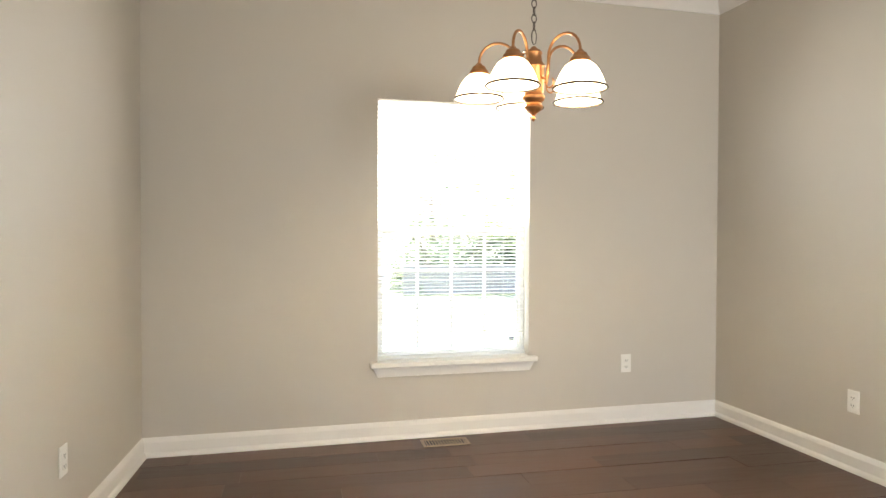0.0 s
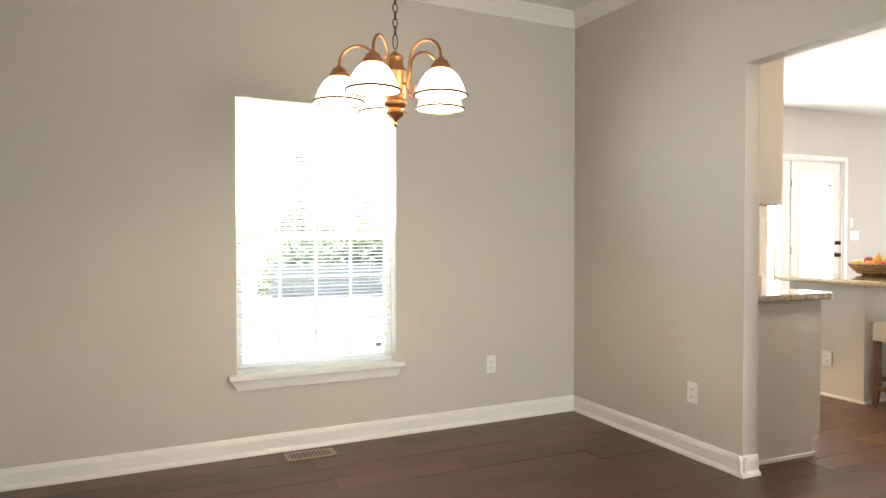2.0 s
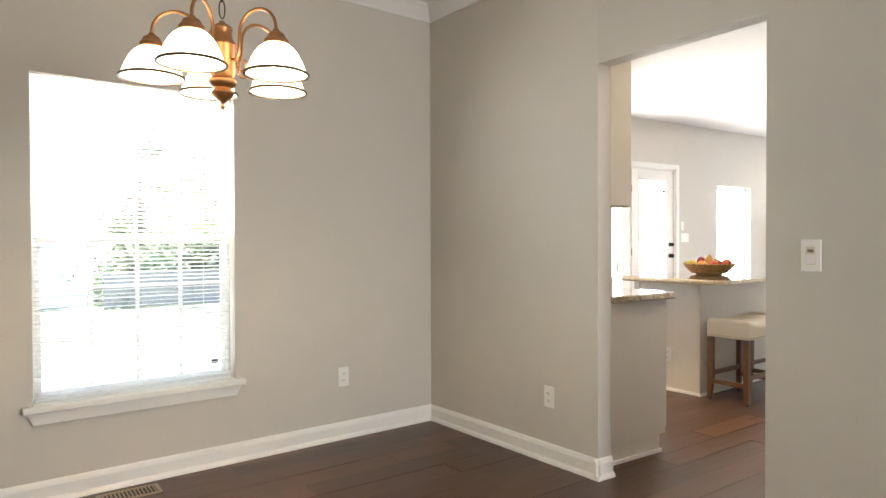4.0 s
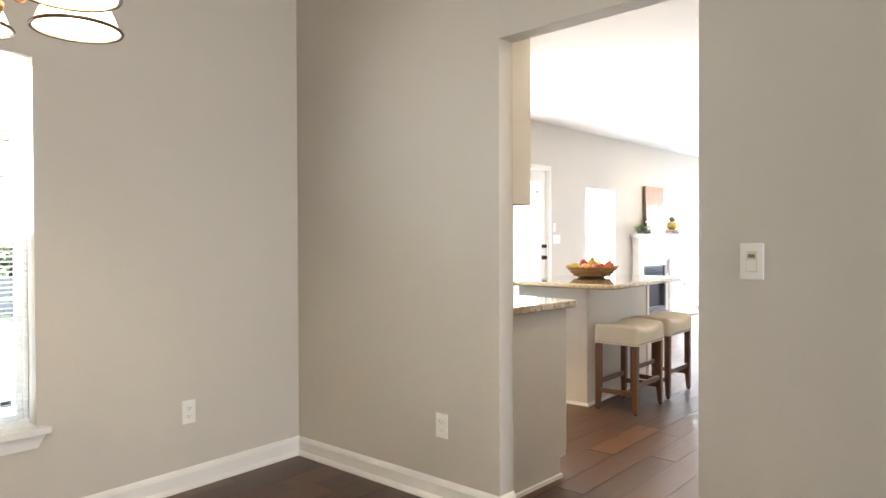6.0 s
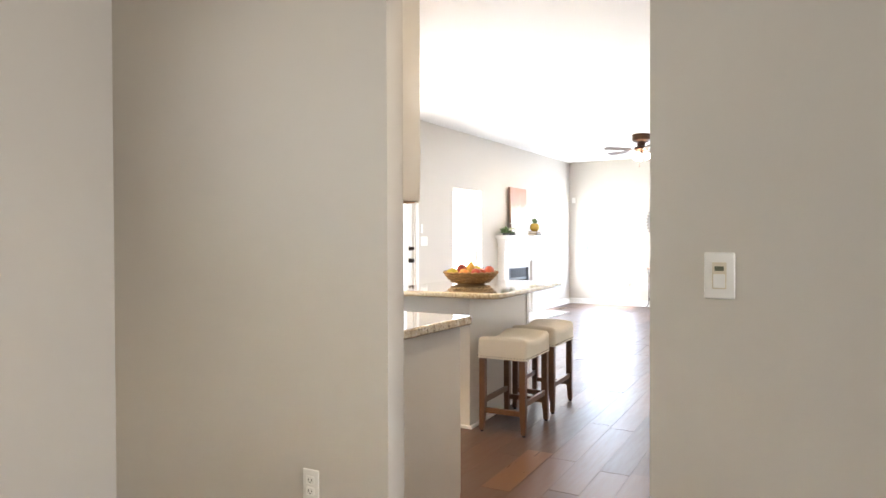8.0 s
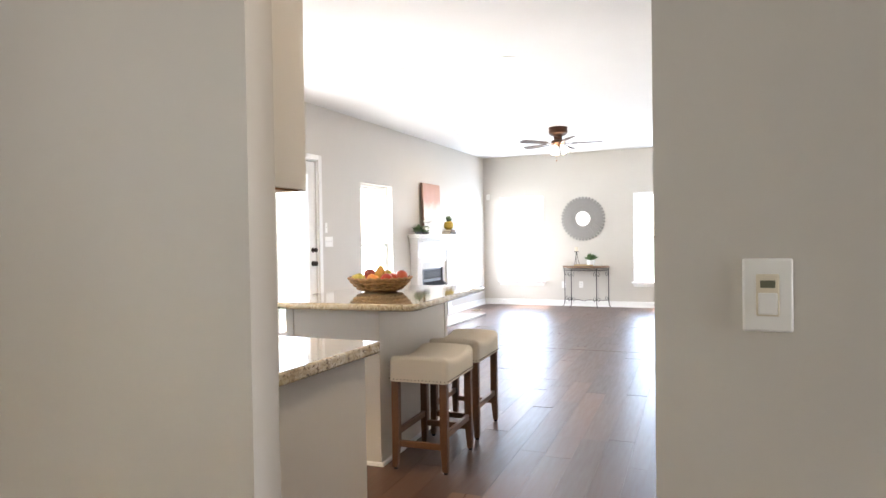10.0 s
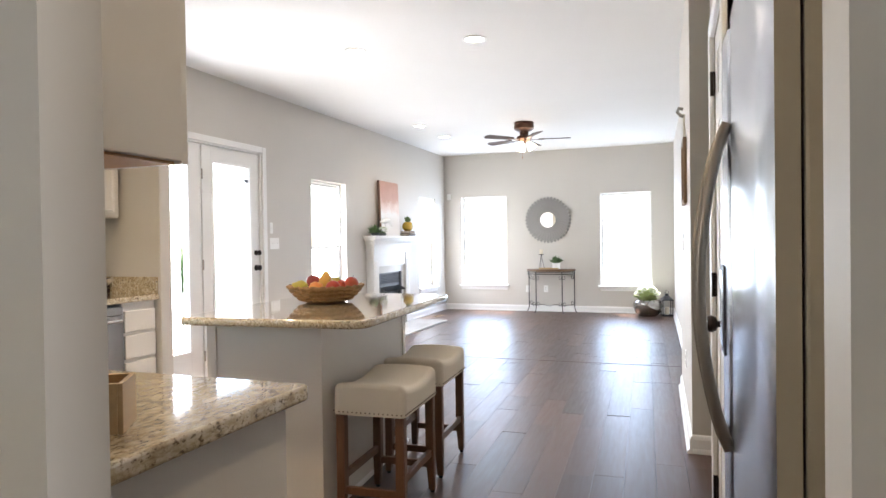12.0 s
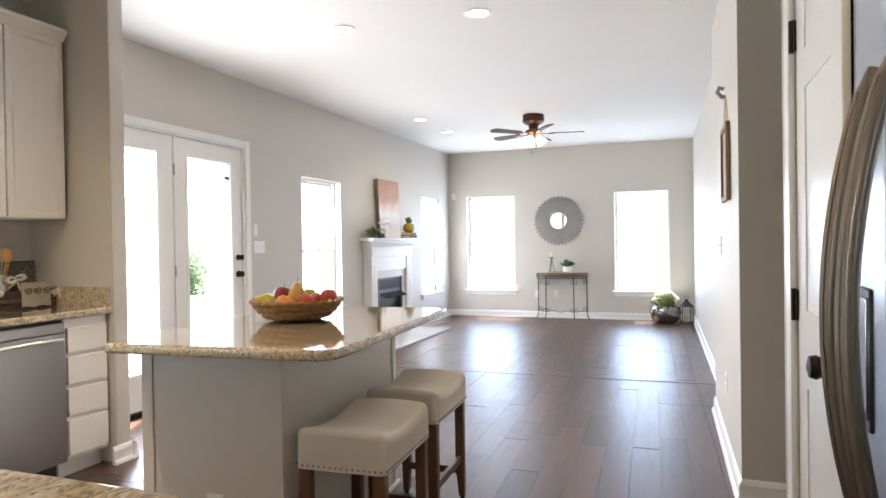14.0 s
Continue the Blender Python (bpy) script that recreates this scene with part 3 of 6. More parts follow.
def shaker(bm, m, w, h, t=0.019):
    """A framed cabinet front; local x across, z up, y outwards to -y."""
    b = bmesh.new()
    box(b, 0, -t, 0, w, 0, h)
    f = min(b.faces, key=lambda q: q.calc_center_median().y)
    bmesh.ops.inset_region(b, faces=[f], thickness=0.052, depth=0)
    bmesh.ops.inset_region(b, faces=[f], thickness=0.004, depth=0)
    bmesh.ops.translate(b, verts=f.verts, vec=(0, 0.005, 0))
    bmesh.ops.inset_region(b, faces=[f], thickness=0.012, depth=0)
    bmesh.ops.translate(b, verts=f.verts, vec=(0, 0.005, 0))
    rim = [e for e in b.edges if abs(e.verts[0].co.y + t) < 1e-5 and abs(e.verts[1].co.y + t) < 1e-5 and any(abs(q.normal.y) < 0.5 for q in e.link_faces)]
    bmesh.ops.bevel(b, geom=rim, offset=0.003, segments=2, affect="EDGES")
    join(bm, b, m)


def slab_front(bm, m, w, h, t=0.019):
    b = bmesh.new()
    box(b, 0, -t, 0, w, 0, h, 0.005, 3)
    join(bm, b, m)


def rounded_slab(bm, outline, z0, z1, radii, bev=0.01):
    """An outline in plan with rounded corners, as a slab with eased edges."""
    pts = []
    n = len(outline)
    for k in range(n):
        p, a, c = Vector(outline[k]), Vector(outline[k - 1]), Vector(outline[(k + 1) % n])
        r = radii[k]
        d0, d1 = (a - p).normalized(), (c - p).normalized()
        for j in range(7):
            t = j / 6
            q = (1 - t) ** 2 * (p + d0 * r) + 2 * t * (1 - t) * p + t * t * (p + d1 * r)
            pts.append(q)
    b = bmesh.new()
    f = b.faces.new([b.verts.new((q.x, q.y, z0)) for q in pts])
    ex = bmesh.ops.extrude_face_region(b, geom=[f])
    vs = [v for v in ex["geom"] if isinstance(v, bmesh.types.BMVert)]
    bmesh.ops.translate(b, verts=vs, vec=(0, 0, z1 - z0))
    bmesh.ops.recalc_face_normals(b, faces=b.faces)
    rim = [e for e in b.edges if abs(e.verts[0].co.z - e.verts[1].co.z) < 1e-6]
    bmesh.ops.bevel(b, geom=rim, offset=bev, segments=3, profile=0.5, affect="EDGES")
    return join(bm, b)


FRONT_N = 7.215
CT0, CT1 = 0.876, 0.914

# west run: base cabinets and uppers against the dining room wall
for k, (y0, y1) in enumerate(((4.745, 5.33), (5.33, 6.10), (6.10, 6.70))):
    cab = thing("base_cabinet", pose(KX, y0, 0), "white painted base cabinet with a plain end panel" if k == 0 else "white painted base cabinet under the counter", "cabinet", "kitchen base cabinets")
    bm = bmesh.new()
    box(bm, 0.003, 0, 0.10, 0.575, y1 - y0 - 0.001, CT0 - 0.001, 0.002)
    box(bm, 0.003, 0.0 if k else 0.003, 0.0, 0.525, y1 - y0 - 0.002, 0.10)
    part("body", bm, CABINET, cab)
    bm = bmesh.new()
    shaker(bm, Matrix.Translation((0.577, 0.008, 0.13)) @ Matrix.Rotation(radians(90), 4, "Z"), y1 - y0 - 0.016, 0.73)
    part("door", bm, CABINET, cab)
    if k == 0:
        bm = bmesh.new()
        profile_run(bm, [(0, 0), (0.012, 0), (0.010, 0.018), (0, 0.02)], (0.0, 0), (0.53, 0), (0, -1))
        part("shoe_moulding", bm, TRIM, cab)
for k, (y0, y1) in enumerate(((4.783, 5.35), (5.35, 5.95), (5.95, 6.65), (6.65, 7.48))):
    cab = thing("wall_cabinet", pose(KX, y0, 1.400), "white wall cabinet with wood underside", "cabinet", "kitchen wall cabinets")
    bm = bmesh.new()
    box(bm, 0.003, 0, 0.004, 0.31, y1 - y0 - 0.001, 1.05, 0.002)
    part("body", bm, CABINET, cab)
    bm = bmesh.new()
    box(bm, 0.003, 0.012, -0.002, 0.30, y1 - y0 - 0.004, 0.003)
    part("underside", bm, CABINET_WOOD, cab, "bare orange-brown wood")
    bm = bmesh.new()
    shaker(bm, Matrix.Translation((0.312, 0.004, 0.0)) @ Matrix.Rotation(radians(90), 4, "Z"), y1 - y0 - 0.008, 1.05)
    part("door", bm, CABINET, cab)
# north run
units = [("drawers", 7.055, 7.335), ("doors", 5.75, 6.445), ("doors", 5.20, 5.75)]
for kind_, x0, x1 in units:
    cab = thing("base_cabinet", pose(x0, FRONT_N, 0), "white painted base cabinet with four drawers" if kind_ == "drawers" else "white painted base cabinet under the counter", "cabinet", "kitchen base cabinets")
    bm = bmesh.new()
    box(bm, 0.001, 0.0, 0.10, x1 - x0 - 0.001, 0.60, CT0 - 0.001, 0.002)
    box(bm, 0.001, 0.06, 0, x1 - x0 - 0.002, 0.60, 0.10)
    part("body", bm, CABINET, cab)
    if kind_ == "drawers":
        z = 0.125
        for h in (0.205, 0.165, 0.165, 0.15):
            bm = bmesh.new()
            slab_front(bm, Matrix.Translation((0.012, 0, z)), x1 - x0 - 0.024, h - 0.012)
            part("drawer_front", bm, CABINET, cab)
            z += h + 0.008
    else:
        for j in range(2):
            bm = bmesh.new()
            w = (x1 - x0) / 2
            shaker(bm, Matrix.Translation((0.006 + j * w, 0, 0.13)), w - 0.012, 0.73)
            part("door", bm, CABINET, cab)
for k, x0 in enumerate((6.595, 5.875, 5.155)):
    cab = thing("wall_cabinet", pose(x0, 7.50, 1.43), "white wall cabinet with framed doors and crown", "cabinet", "kitchen wall cabinets")
    bm = bmesh.new()
    box(bm, 0.001, 0, 0, 0.719, LN - 7.503, 1.06, 0.002)
    part("body", bm, CABINET, cab)
    for j in range(2):
        bm = bmesh.new()
        shaker(bm, Matrix.Translation((0.006 + j * 0.357, 0, 0.006)), 0.35, 1.045)
        part("door", bm, CABINET, cab)
    bm = bmesh.new()
    profile_run(bm, [(0, 1.045), (0.006, 1.045), (0.012, 1.06), (0.028, 1.08), (0.038, 1.09), (0.038, 1.11), (0, 1.11)], (0.001, -0.019), (0.719, -0.019), (0, -1))
    box(bm, 0.001, -0.018, 1.061, 0.719, 0.30, 1.10)
    part("crown", bm, CABINET, cab)

# dishwasher
dw = thing("dishwasher", pose(6.45, FRONT_N, 0), "stainless steel dishwasher with a bar handle, closed", "dishwasher")
bm = bmesh.new()
box(bm, 0.004, 0.0, 0.10, 0.596, 0.57, 0.868)
part("body", bm, BLACK, dw)
bm = bmesh.new()
box(bm, 0.004, -0.026, 0.105, 0.596, -0.001, 0.80, 0.004)
box(bm, 0.004, -0.026, 0.802, 0.596, -0.001, 0.856, 0.006)
part("door", bm, plain("warm_grey_stainless", (0.30, 0.285, 0.275), 0.32, 1.0, 0.03, 3), dw)
bm = bmesh.new()
tube(bm, [(0.03, -0.03, 0.775), (0.045, -0.055, 0.772), (0.3, -0.066, 0.775), (0.555, -0.055, 0.772), (0.57, -0.03, 0.775)], 0.012, 12)
part("handle", bm, plain("bright_bar_metal", (0.75, 0.74, 0.72), 0.22, 1.0, 0.03), dw, "bright metal bar handle")
bm = bmesh.new()
box(bm, 0.05, -0.0275, 0.822, 0.16, -0.0255, 0.838)
part("control_panel", bm, BLACK, dw)
bm = bmesh.new()
box(bm, 0.01, 0.055, 0.0, 0.59, 0.075, 0.10)
part("kickplate", bm, BLACK, dw)

# worktops
top = thing("worktop", pose(0, 0, 0), "beige and brown speckled granite worktop, polished", "worktop")
bm = bmesh.new()
rounded_slab(bm, [(4.5715, 4.712), (5.205, 4.712), (5.205, LN - 0.002), (4.5715, LN - 0.002)], CT0, CT1, [0.002, 0.02, 0.002, 0.002], 0.008)
part("slab", bm, GRANITE, top)
bm = bmesh.new()
rounded_slab(bm, [(5.206, 7.180), (7.342, 7.180), (7.342, LN - 0.002), (5.206, LN - 0.002)], CT0, CT1, [0.002, 0.002, 0.002, 0.002], 0.008)
part("slab", bm, GRANITE, top)
bm = bmesh.new()
box(bm, 4.60, LN - 0.024, CT1 - 0.001, 7.343, LN - 0.003, CT1 + 0.115, 0.003)
box(bm, 7.322, 7.185, CT1 - 0.001, 7.343, LN - 0.024, CT1 + 0.115, 0.003)
tagged(mesh_object("backsplash", bm, GRANITE), "low speckled granite upstand behind the worktop", "backsplash")

# island
IM = Matrix.Translation((6.305, 5.122, 0)) @ Matrix.Rotation(radians(4.0), 4, "Z")
isl = thing("kitchen_island", IM, "greige painted kitchen island with granite top", "island")
bm = bmesh.new()
box(bm, 0.155, 0.275, 0.0, 1.29, 0.86, CT0 - 0.001, 0.003)
part("body", bm, ISLAND, isl)
for x, y in ((1.247, 0.268), (0.148, 0.82)):
    bm = bmesh.new()
    box(bm, x, y, 0.0, x + 0.05, y + 0.05, CT0 - 0.002, 0.003)
    part("corner_trim", bm, ISLAND, isl)
bm = bmesh.new()
QR = [(0, 0), (0.014, 0), (0.012, 0.016), (0, 0.02)]
profile_run(bm, QR, (0.14, 0.268), (1.297, 0.268), (0, -1))
profile_run(bm, QR, (0.148, 0.255), (0.148, 0.87), (-1, 0))
part("shoe_moulding", bm, TRIM, isl)
bm = bmesh.new()
rounded_slab(bm, [(0, 0), (1.385, 0), (1.385, 0.91), (0, 0.91)], CT0, CT1, [0.10, 0.06, 0.04, 0.03], 0.012)
part("countertop", bm, GRANITE, isl, "polished beige speckled granite top")


def outlet_plate(m, kind_, label, w=0.072, h=0.117):
    """A wall plate; local x across, y out of the wall to -y, z up, origin at its centre."""
    th = thing({"outlet": "wall_outlet"}.get(kind_, "light_switch"), m, label, "outlet" if kind_ == "outlet" else "switch")
    bm = bmesh.new()
    box(bm, -w / 2, -0.007, -h / 2, w / 2, 0.0, h / 2, 0.004, 3)
    part("plate", bm, PLASTIC, th)
    if kind_ == "outlet":
        for z in (-0.02, 0.02):
            bm = bmesh.new()
            box(bm, -0.017, -0.0095, z - 0.014, 0.017, -0.006, z + 0.014, 0.004)
            part("socket", bm, PLASTIC, th)
            bm = bmesh.new()
            box(bm, -0.0085, -0.0102, z - 0.003, -0.006, -0.0094, z + 0.006)
            box(bm, 0.006, -0.0102, z - 0.003, 0.0085, -0.0094, z + 0.005)
            box(bm, -0.002, -0.0102, z - 0.010, 0.002, -0.0094, z - 0.006)
            part("slot", bm, SLOT, th)
    elif kind_ == "dimmer":
        bm = bmesh.new()
        box(bm, -0.017, -0.0095, -0.034, 0.017, -0.006, 0.034, 0.002)
        part("control", bm, CREAM, th, "cream timer control")
        bm = bmesh.new()
        box(bm, -0.011, -0.0105, 0.012, 0.011, -0.009, 0.024, 0.001)
        part("display", bm, plain("grey_display", (0.16, 0.16, 0.11), 0.2), th, "small grey display")
        bm = bmesh.new()
        box(bm, -0.014, -0.0115, -0.031, 0.014, -0.009, 0.004, 0.002)
        part("button", bm, PLASTIC, th)
        for z in (-0.048, 0.048):
            bm = bmesh.new()
            lathe(bm, [(0, -0.0085), (0.0035, -0.0085), (0.0035, -0.006)], Matrix.Translation((0, 0, z)) @ Matrix.Rotation(radians(-90), 4, "X") @ Matrix.Diagonal((1, 1, -1, 1)), 10)
            part("screw", bm, STEEL_SIDE, th)
    else:
        n = max(1, round(w / 0.055) - 0)
        for k in range(n):
            x = (k - (n - 1) / 2) * 0.046
            bm = bmesh.new()
            box(bm, x - 0.005, -0.017, -0.003, x + 0.005, -0.006, 0.010, 0.002)
            part("toggle", bm, PLASTIC, th)
    return th


outlet_plate(pose(3.70, ny(3.70), 0.38, 0, 0, NTILT), "outlet", "white duplex wall outlet on the greige wall")
outlet_plate(pose(4.4485, 4.973, 0.358, 0, 0, -86.05), "outlet", "white duplex wall outlet on the greige wall")
outlet_plate(pose(WX, 4.74, 0.348, 0, 0, 90), "outlet", "white duplex wall outlet on the side wall")
outlet_plate(pose(EX, 3.597, 1.155, 0, 0, -90), "dimmer", "white wall timer switch with a small display", 0.074, 0.119)
outlet_plate(pose(9.585, LN, 1.40), "switch", "white single light switch beside the french door", 0.05, 0.115)
outlet_plate(pose(9.637, LN, 1.24), "switch", "white three-gang light switch beside the french door", 0.165, 0.117)
outlet_plate(IM @ pose(0.148, 0.55, 0.29, 0, 0, -90), "outlet", "white outlet on the island end panel")
outlet_plate(pose(FX, 5.985, 0.39, 0, 0, -90), "outlet", "white outlet above the far baseboard")
outlet_plate(pose(FX, 6.30, 0.385, 0, 0, -90), "outlet", "white outlet beside the console table leg")
outlet_plate(pose(8.94, 3.8317, 1.21, 0, 0, 181.2), "switch", "white light switch on the narrow wall", 0.072, 0.117)
outlet_plate(pose(8.62, 3.825, 0.41, 0, 0, 181.2), "outlet", "white outlet on the narrow wall")
outlet_plate(pose(6.98, LN, 1.15), "outlet", "white outlet above the kitchen worktop")

# fridge
fr = thing("refrigerator", pose(4.93, 3.0, 0), "stainless steel side-by-side refrigerator with curved handles", "refrigerator")
bm = bmesh.new()
box(bm, 0.03, 0.02, 0.02, 0.94, 0.72, 1.76, 0.006)
part("case", bm, CASE, fr, "brownish grey metal case")


def fridge_door(x0, x1, bow):
    bm = bmesh.new()
    b = bmesh.new()
    n = 10
    prof = []
    for k in range(n + 1):
        t = k / n
        x = x0 + (x1 - x0) * t
        edge = min(1, min(t, 1 - t) / 0.06)
        prof.append((x, 0.772 + bow * math.sin(math.pi * t) ** 0.8 + 0.012 * (edge ** 0.5 - 1)))
    pts = [(x0, 0.725)] + prof + [(x1, 0.725)]
    f = b.faces.new([b.verts.new((x, y, 0.06)) for x, y in pts])
    ex = bmesh.ops.extrude_face_region(b, geom=[f])
    bmesh.ops.translate(b, verts=[v for v in ex["geom"] if isinstance(v, bmesh.types.BMVert)], vec=(0, 0, 1.70))
    bmesh.ops.recalc_face_normals(b, faces=b.faces)
    join(bm, b)
    ob = part("fridge_door", bm, STEEL, fr)
    ob.data.materials.append(CASE)
    for f in ob.data.polygons:
        if abs(f.normal.x) > 0.9:
            f.material_index = 1
    return ob


dl = fridge_door(0.032, 0.682, 0.005)
dr = fridge_door(0.690, 0.937, 0.004)
for door, x in ((dl, 0.632), (dr, 0.742)):
    bm = bmesh.new()
    pts = []
    for k in range(25):
        t = k / 24
        pts.append((x, 0.780 + 0.066 * math.sin(math.pi * t) ** 0.75, 0.735 + 0.78 * t))
    tube(bm, pts, 0.0145, 14)
    for dx in (-0.006, 0.006):
        tube(bm, [(px + dx, py + 0.0125, pz) for px, py, pz in pts[1:-1]], 0.0035, 6)
    part("handle", bm, HANDLE, door, "bowed brushed metal handle")
bm = bmesh.new()
box(bm, 0.800, 0.770, 0.93, 0.900, 0.7805, 1.17, 0.004)
disp = part("dispenser", bm, BLACK, dr, "black water dispenser")
bm = bmesh.new()
box(bm, 0.808, 0.776, 0.95, 0.892, 0.7835, 1.155, 0.002)
part("control_panel", bm, STEEL, disp, "glossy grey control panel")
bm = bmesh.new()
box(bm, 0.02, 0.06, 0.0, 0.92, 0.735, 0.055, 0.003)
part("base_grille", bm, BLACK, fr)


# stools
def make_stool(m, label):
    th = thing("counter_stool", m, label, "stool", "stools at the kitchen island")
    w, d, z0, z1 = 0.47, 0.335, 0.485, 0.635
    # saddle cushion: raised at both ends along x
    b = bmesh.new()
    nx, ny = 16, 12

    def height(u, v):
        return z1 - 0.035 + 0.035 * (2 * u - 1) ** 2 - 0.010 * (2 * v - 1) ** 2
    grid = []
    for i in range(nx + 1):
        row = []
        for j in range(ny + 1):
            u, v = i / nx, j / ny
            x, y = (u - 0.5) * w, (v - 0.5) * d
            row.append(b.verts.new((x, y, height(u, v))))
        grid.append(row)
    for i in range(nx):
        for j in range(ny):
            b.faces.new((grid[i][j], grid[i + 1][j], grid[i + 1][j + 1], grid[i][j + 1]))
    loop = [grid[i][0] for i in range(nx + 1)] + [grid[nx][j] for j in range(1, ny + 1)] + [grid[i][ny] for i in range(nx - 1, -1, -1)] + [grid[0][j] for j in range(ny - 1, 0, -1)]
    low = [b.verts.new((v.co.x * 1.01, v.co.y * 1.01, z0)) for v in loop]
    n = len(loop)
    sides = [b.faces.new((loop[k], low[k], low[(k + 1) % n], loop[(k + 1) % n])) for k in range(n)]
    b.faces.new(low)
    bmesh.ops.recalc_face_normals(b, faces=b.faces)
    rim = [e for e in b.edges if (e.verts[0] in loop and e.verts[1] in loop and len({f.normal.z > 0.5 for f in e.link_faces}) > 1)]
    ups = [b.edges.get((grid[i][j], low[loop.index(grid[i][j])])) for i in (0, nx) for j in (0, ny)]
    bmesh.ops.bevel(b, geom=rim + [e for e in ups if e], offset=0.028, segments=4, profile=0.5, affect="EDGES")
    bm = bmesh.new()
    join(bm, b)
    seat = part("seat_cushion", bm, LINEN, th, "cream linen saddle cushion")
    bm = bmesh.new()
    step = 0.021
    pts = []
    for k in range(int(w / step) - 0):
        for y in (-d / 2 * 1.01 - 0.001, d / 2 * 1.01 + 0.001):
            pts.append((-w / 2 + step * (k + 0.6), y))
    for k in range(int(d / step)):
        for x in (-w / 2 * 1.01 - 0.001, w / 2 * 1.01 + 0.001):
            pts.append((x, -d / 2 + step * (k + 0.6)))
    box(bm, -0.003, -0.003, -0.003, 0.003, 0.003, 0.003, 0.0015, 1)
    nail = part("nailhead", bm, NAIL, seat, "small dark brass nailhead")
    for k, (x, y) in enumerate(pts):
        ob = nail if k == 0 else new("nailhead", nail.data)
        ob.parent = seat
        ob.location = (x, y, z0 + 0.013)
    bm = bmesh.new()
    box(bm, -w / 2 + 0.02, -d / 2 + 0.02, z0 - 0.006, w / 2 - 0.02, d / 2 - 0.02, z0 + 0.004, 0.003)
    part("seat_frame", bm, STOOLWOOD, th)
    ft = 0.0205
    for sx in (-1, 1):
        for sy in (-1, 1):
            b = bmesh.new()
            x0, y0 = sx * (w / 2 - 0.028), sy * (d / 2 - 0.028)
            x1, y1 = sx * (w / 2 - 0.022), sy * (d / 2 - 0.022)
            lo = [b.verts.new((x1 + a * 0.015, y1 + c * 0.015, 0.012)) for a, c in ((-1, -1), (1, -1), (1, 1), (-1, 1))]
            md = [b.verts.new((x0 + a * ft, y0 + c * ft, 0.16)) for a, c in ((-1, -1), (1, -1), (1, 1), (-1, 1))]
            hi = [b.verts.new((x0 + a * ft, y0 + c * ft, z0)) for a, c in ((-1, -1), (1, -1), (1, 1), (-1, 1))]
            for a, c in ((lo, md), (md, hi)):
                for k in range(4):
                    b.faces.new((a[k], a[(k + 1) % 4], c[(k + 1) % 4], c[k]))
            b.faces.new(lo[::-1]), b.faces.new(hi)
            bmesh.ops.bevel(b, geom=b.edges[:], offset=0.003, segments=2, affect="EDGES")
            bm = bmesh.new()
            join(bm, b)
            leg = part("leg", bm, STOOLWOOD, th)
            bm = bmesh.new()
            lathe(bm, [(0, 0), (0.011, 0), (0.012, 0.012), (0, 0.0125)], Matrix.Translation((x1, y1, 0)), 12)
            part("foot_glide", bm, BLACK, leg, "black plastic glide")
    for sy, z in ((-1, 0.20), (1, 0.20)):
        bm = bmesh.new()
        box(bm, -w / 2 + 0.04, sy * (d / 2 - 0.028) - 0.011, z - 0.017, w / 2 - 0.04, sy * (d / 2 - 0.028) + 0.011, z + 0.017, 0.003)
        part("stretcher", bm, STOOLWOOD, th)
    for sx in (-1, 1):
        bm = bmesh.new()
        box(bm, sx * (w / 2 - 0.028) - 0.011, -d / 2 + 0.04, 0.125, sx * (w / 2 - 0.028) + 0.011, d / 2 - 0.04, 0.159, 0.003)
        part("stretcher", bm, STOOLWOOD, th)
    return th


st = make_stool(pose(6.645, 5.175, 0, 0, 0, 3), "cream upholstered saddle stool with brown wooden legs")
copy_thing(st, pose(7.265, 5.225, 0, 0, 0, 3))

# fruit bowl
bowl = thing("fruit_bowl", pose(7.03, 5.72, CT1), "round woven bowl of mixed fruit on the island", "bowl")
b = bmesh.new()
prof_out = [(0.0, 0.0), (0.10, 0.0), (0.13, 0.012), (0.165, 0.042), (0.205, 0.088)]
prof_in = [(0.195, 0.088), (0.155, 0.048), (0.12, 0.02), (0.0, 0.014)]
bm = bmesh.new()
lathe(bm, prof_out + prof_in, None, 48)
for v in bm.verts:
    r = Vector((v.co.x, v.co.y)).length
    a = math.atan2(v.co.y, v.co.x)
    if r > 0.1:
        v.co.z += 0.003 * math.sin(a * 24) * (r / 0.2)
        v.co.x *= 1 + 0.008 * math.sin(a * 24 + v.co.z * 90)
        v.co.y *= 1 + 0.008 * math.sin(a * 24 + v.co.z * 90)
part("basket", bm, WICKER, bowl)
for k, r, z in ((0, 0.145, 0.025), (1, 0.168, 0.046), (2, 0.188, 0.068), (3, 0.202, 0.089)):
    bm = bmesh.new()
    tube(bm, [((r + 0.004 * math.sin(j * 1.9)) * math.cos(2 * math.pi * j / 72), (r + 0.004 * math.sin(j * 1.9)) * math.sin(2 * math.pi * j / 72), z + 0.004 * math.cos(j * 2.3)) for j in range(72)], 0.009, 7, True)
    part("braid", bm, WICKER, bowl)


def fruit_skin(name, a, b_, rough=0.3):
    m, nt, p = material(name)
    n, _ = noise_tex(nt, 9, 4)
    nt.links.new(ramp(nt, n.outputs[0], [(0.35, a), (0.62, b_)]), p.inputs["Base Color"])
    p.inputs["Roughness"].default_value = rough
    return m


